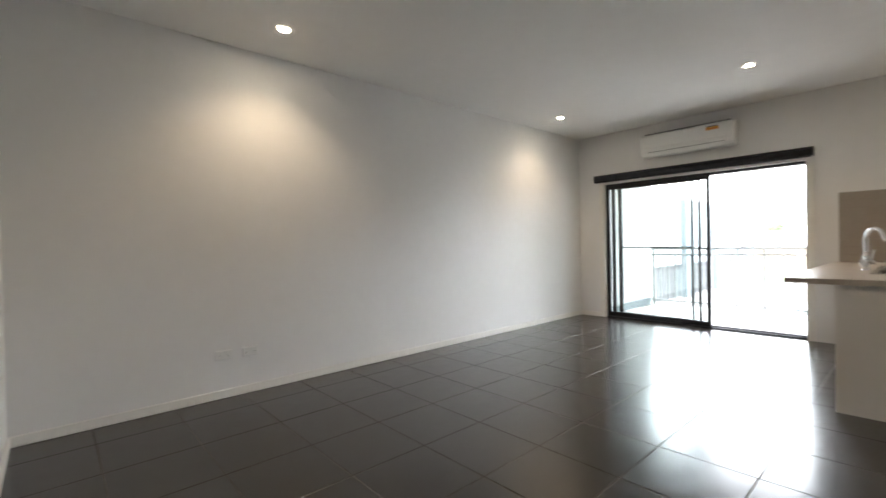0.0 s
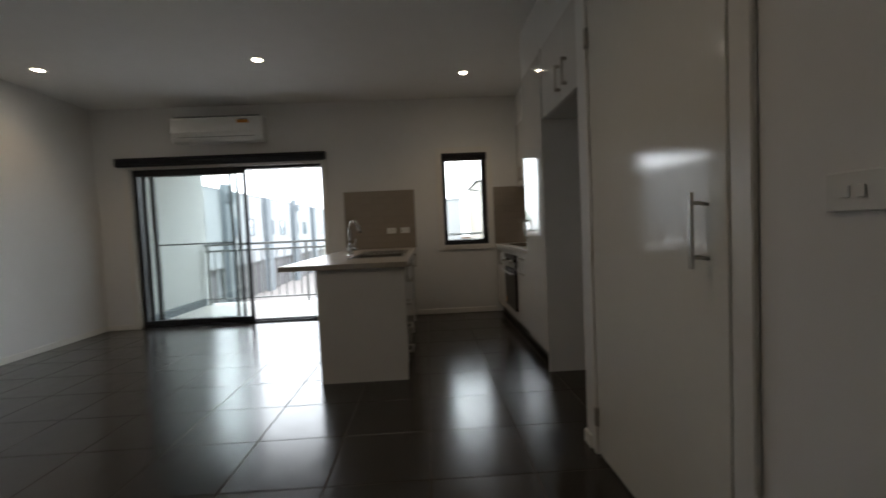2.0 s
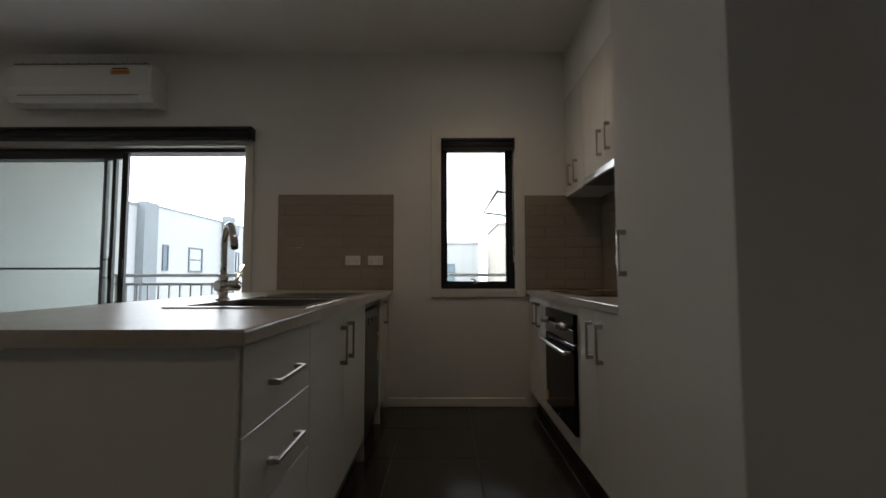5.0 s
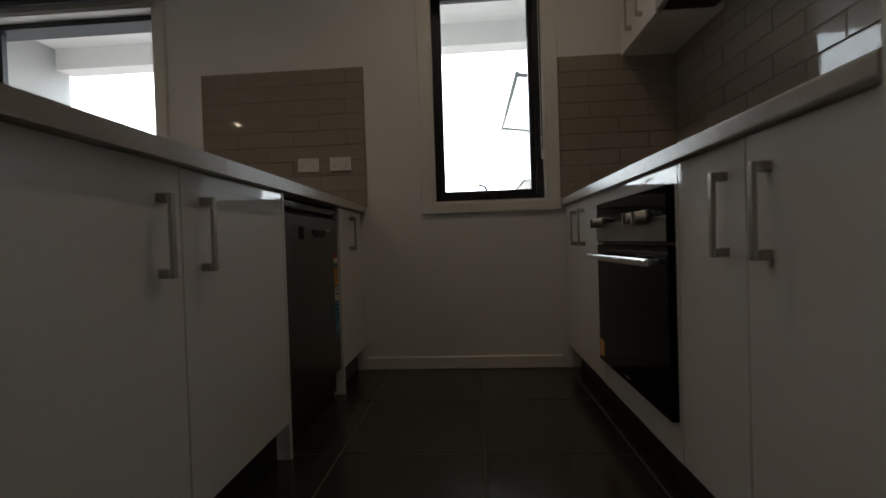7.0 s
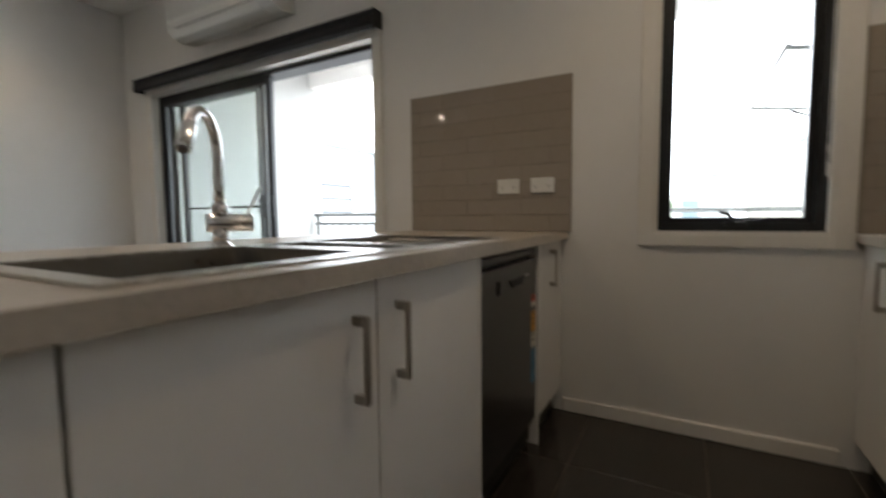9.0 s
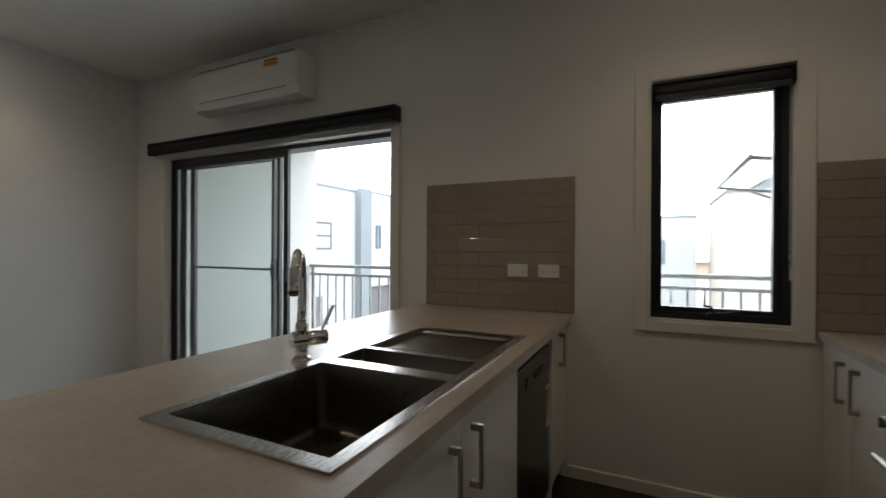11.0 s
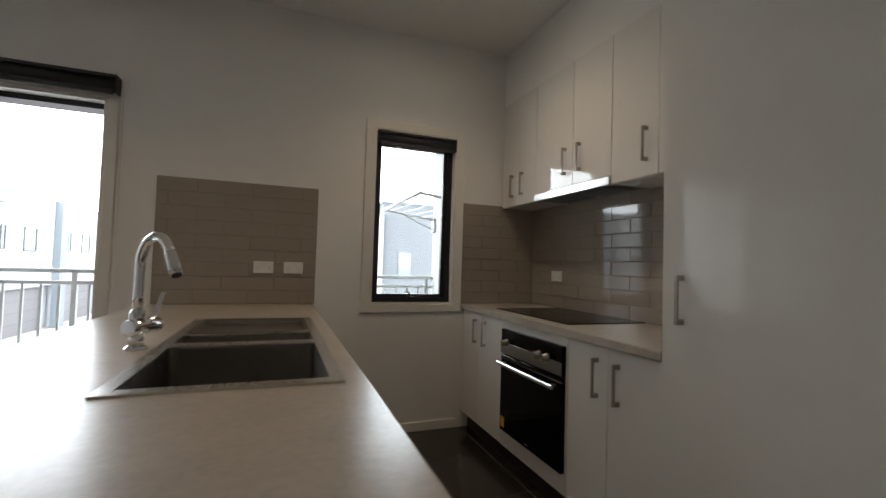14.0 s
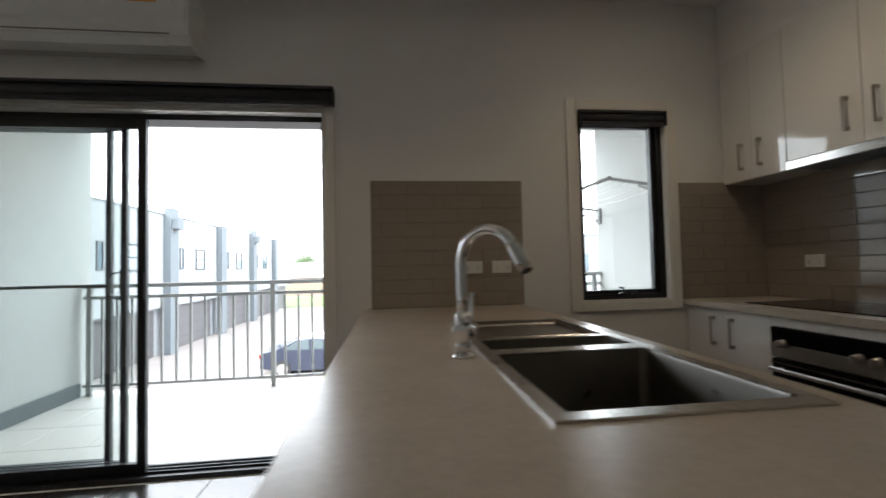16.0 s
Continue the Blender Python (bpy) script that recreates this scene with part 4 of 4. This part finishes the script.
def tree(x, y, hgt, seed):
    rng = random.Random(seed)
    ob = thing("tree", (x, y, GZ), "leafy green tree beyond the houses", "tree", "far trees")
    bm = T([(x, y, GZ), (x + 0.1, y, GZ + hgt * 0.3), (x, y + 0.1, GZ + hgt * 0.6)], 0.2, 8, radii=[0.28, 0.2, 0.1])
    tips = []
    for q in range(9):
        a, l = q * 2.4, hgt * rng.uniform(0.22, 0.36)
        p0 = Vector((x, y, GZ + hgt * rng.uniform(0.3, 0.58)))
        p1 = p0 + Vector((math.cos(a) * l, math.sin(a) * l, l * 0.9))
        tube(bm, [p0, p1], 0.06, 6, radii=[0.09, 0.02])
        tips.append(p1)
    part("trunk", bm, BARK, ob)
    lf = bmesh.new()
    for p in tips + [Vector((x, y, GZ + hgt * 0.8))]:
        for q in range(260):
            c = p + Vector((rng.gauss(0, 0.16), rng.gauss(0, 0.16), rng.gauss(0, 0.12))) * hgt
            u = Vector((rng.uniform(-1, 1), rng.uniform(-1, 1), rng.uniform(-1, 1))).normalized() * 0.22
            w = u.orthogonal().normalized() * 0.13
            lf.faces.new([lf.verts.new(c + e) for e in (u, w, -u, -w)])
    me = bpy.data.meshes.new("crown")
    bmesh.ops.translate(lf, vec=-ORIGIN[ob], verts=lf.verts)
    lf.to_mesh(me), lf.free()
    me.materials.append(LEAF)
    new("crown", me).parent = ob


for q, (x, y, hgt) in enumerate(((98, 10, 6.5), (105, 20, 7.5), (92, -2, 6), (110, 3, 8))):
    tree(x, y, hgt, q)

# parked car, side on
car = thing("car", (22.0, 3.55, GZ), "dark blue sedan parked on the driveway", "car")
cx, cy0 = 22.0, 5.8  # tail at cy0, nose towards -y
side = [(0.0, 0.35), (0.02, 0.85), (0.1, 0.98), (0.75, 1.02), (1.35, 1.42), (2.0, 1.47), (2.6, 1.4), (3.3, 0.98), (4.2, 0.85), (4.48, 0.65), (4.5, 0.32), (3.9, 0.24), (0.7, 0.24)]
bm = prism(bmesh.new(), [(cy0 - u, GZ + v) for u, v in side], "x", cx - 0.88, cx + 0.88)
bmesh.ops.bevel(bm, geom=[e for e in bm.edges], offset=0.06, segments=3, affect="EDGES", profile=0.5)
body = part("body", bm, CARPAINT, car)
for a in ([(0.85, 1.03), (1.4, 1.36), (1.85, 1.4), (1.85, 1.03)], [(1.92, 1.03), (1.92, 1.4), (2.5, 1.34), (3.05, 1.03)]):
    for sx in (-1, 1):
        part("side_window", prism(bmesh.new(), [(cy0 - u, GZ + v) for u, v in a], "x", cx + sx * 0.875, cx + sx * 0.886), CARGLASS, body)
for u in (0.85, 3.65):
    for sx in (-1, 1):
        w = part("wheel", T([(cx + sx * 0.7, cy0 - u, GZ + 0.32), (cx + sx * 0.9, cy0 - u, GZ + 0.32)], 0.32, 24), RUBBER, car)
        part("rim", T([(cx + sx * 0.9, cy0 - u, GZ + 0.32), (cx + sx * 0.91, cy0 - u, GZ + 0.32)], 0.21, 20), STEEL, w)
part("tail_light", B(cx - 0.86, cx - 0.6, cy0 - 0.03, cy0 + 0.02, GZ + 0.75, GZ + 0.9, bevel=0.01), STICKRED, car)


# ---- tiles last ----
def tile_field(name, parent, mat, us, vs, skip, place, bevel=0.0015):
    """Tiles between grid lines us and vs; equal sizes share one mesh. place turns (u0, v0, u1, v1) into a box."""
    cache = {}
    for i in range(len(us) - 1):
        for j in range(len(vs) - 1):
            u0, u1, v0, v1 = us[i], us[i + 1], vs[j], vs[j + 1]
            if u1 - u0 < 0.02 or v1 - v0 < 0.02 or skip(u0, u1, v0, v1):
                continue
            put_tile(name, parent, mat, u0, u1, v0, v1, place, cache, bevel)


LAY = random.Random(7)


def put_tile(name, parent, mat, u0, u1, v0, v1, place, cache, bevel, lean=0.0):
    key = (round(u1 - u0, 4), round(v1 - v0, 4))
    dims, at = place(u0, u1, v0, v1)
    if key not in cache:
        cache[key] = mesh(name, B(*[d for a in dims for d in (-a, a)], bevel=bevel, segs=2 if lean else 1), mat)
    o = new(name, cache[key])
    o.parent = parent
    o.location = Vector(at) - ORIGIN[parent]
    if lean:
        o.rotation_euler = [LAY.gauss(0, lean) for _ in range(3)]


def lines(first, pitch, lo, hi):
    k = math.ceil((lo - first) / pitch)
    out = [lo]
    while first + k * pitch < hi:
        if first + k * pitch > lo:
            out.append(first + k * pitch)
        k += 1
    return out + [hi]


G = 0.003
tile_field("floor_tile", slab, FLOORTILE, lines(3.965, 0.4765, HX, XW - 0.0), lines(-0.585, 0.4775, YK, YL), lambda u0, u1, v0, v1: (v1 < -0.93 and u1 < 2.7) or (u1 < -0.3 and v1 > HY + 0.02),
           lambda u0, u1, v0, v1: (((u1 - u0) / 2 - G, (v1 - v0) / 2 - G, 0.004), ((u0 + u1) / 2, (v0 + v1) / 2, -0.004)), bevel=0.0012)
tile_field("balcony_tile", balcony, BALCONYTILE, lines(6.6, 0.45, XW + T1, BX + 0.12), lines(0.2, 0.45, -1.53, 3.775), lambda *a: False,
           lambda u0, u1, v0, v1: (((u1 - u0) / 2 - G, (v1 - v0) / 2 - G, 0.004), ((u0 + u1) / 2, (v0 + v1) / 2, -0.036)))


def splash(name, axis, lo, hi, z0, z1, wall, sign, first, label):
    """A field of brick-bond wall tiles, each proud of its grout bed."""
    if axis == "x":
        bed = B(min(wall, wall + sign * 0.0085), max(wall, wall + sign * 0.0085), lo, hi, z0, z1)
    else:
        bed = B(lo, hi, min(wall, wall + sign * 0.0085), max(wall, wall + sign * 0.0085), z0, z1)
    ob = structure(name, bed, WALLGROUT, label, "splashback")
    rows, cache = 9, {}
    pitch = (z1 - z0) / rows
    for r in range(rows):
        us = lines(first + (0.151 if r % 2 else 0.0), 0.302, lo, hi)
        for u0, u1 in zip(us, us[1:]):
            if u1 - u0 > 0.012:
                def place(a, b, c, d):
                    n = wall + sign * 0.0085
                    hu, hv = (b - a) / 2 - 0.0015, (d - c) / 2 - 0.0015
                    return ((0.0035, hu, hv), (n, (a + b) / 2, (c + d) / 2)) if axis == "x" else ((hu, 0.0035, hv), ((a + b) / 2, n, (c + d) / 2))
                put_tile("wall_tile", ob, WALLTILE, u0, u1, z0 + r * pitch, z0 + (r + 1) * pitch, place, cache, 0.003, 0.0022)


splash("trim_splashback_island", "x", 0.0, 0.915, 0.901, 1.655, XW, -1, 0.1, "panel of glossy taupe brick-bond wall tiles")
splash("trim_splashback_side", "x", YK + 0.013, -1.04, 0.901, 1.645, XW, -1, -1.35, "glossy taupe brick-bond tiles beside the window")
splash("trim_splashback_back", "y", 4.548, XW, 0.901, 1.645, YK, 1, 5.02, "glossy taupe brick-bond tiles behind the cooktop")
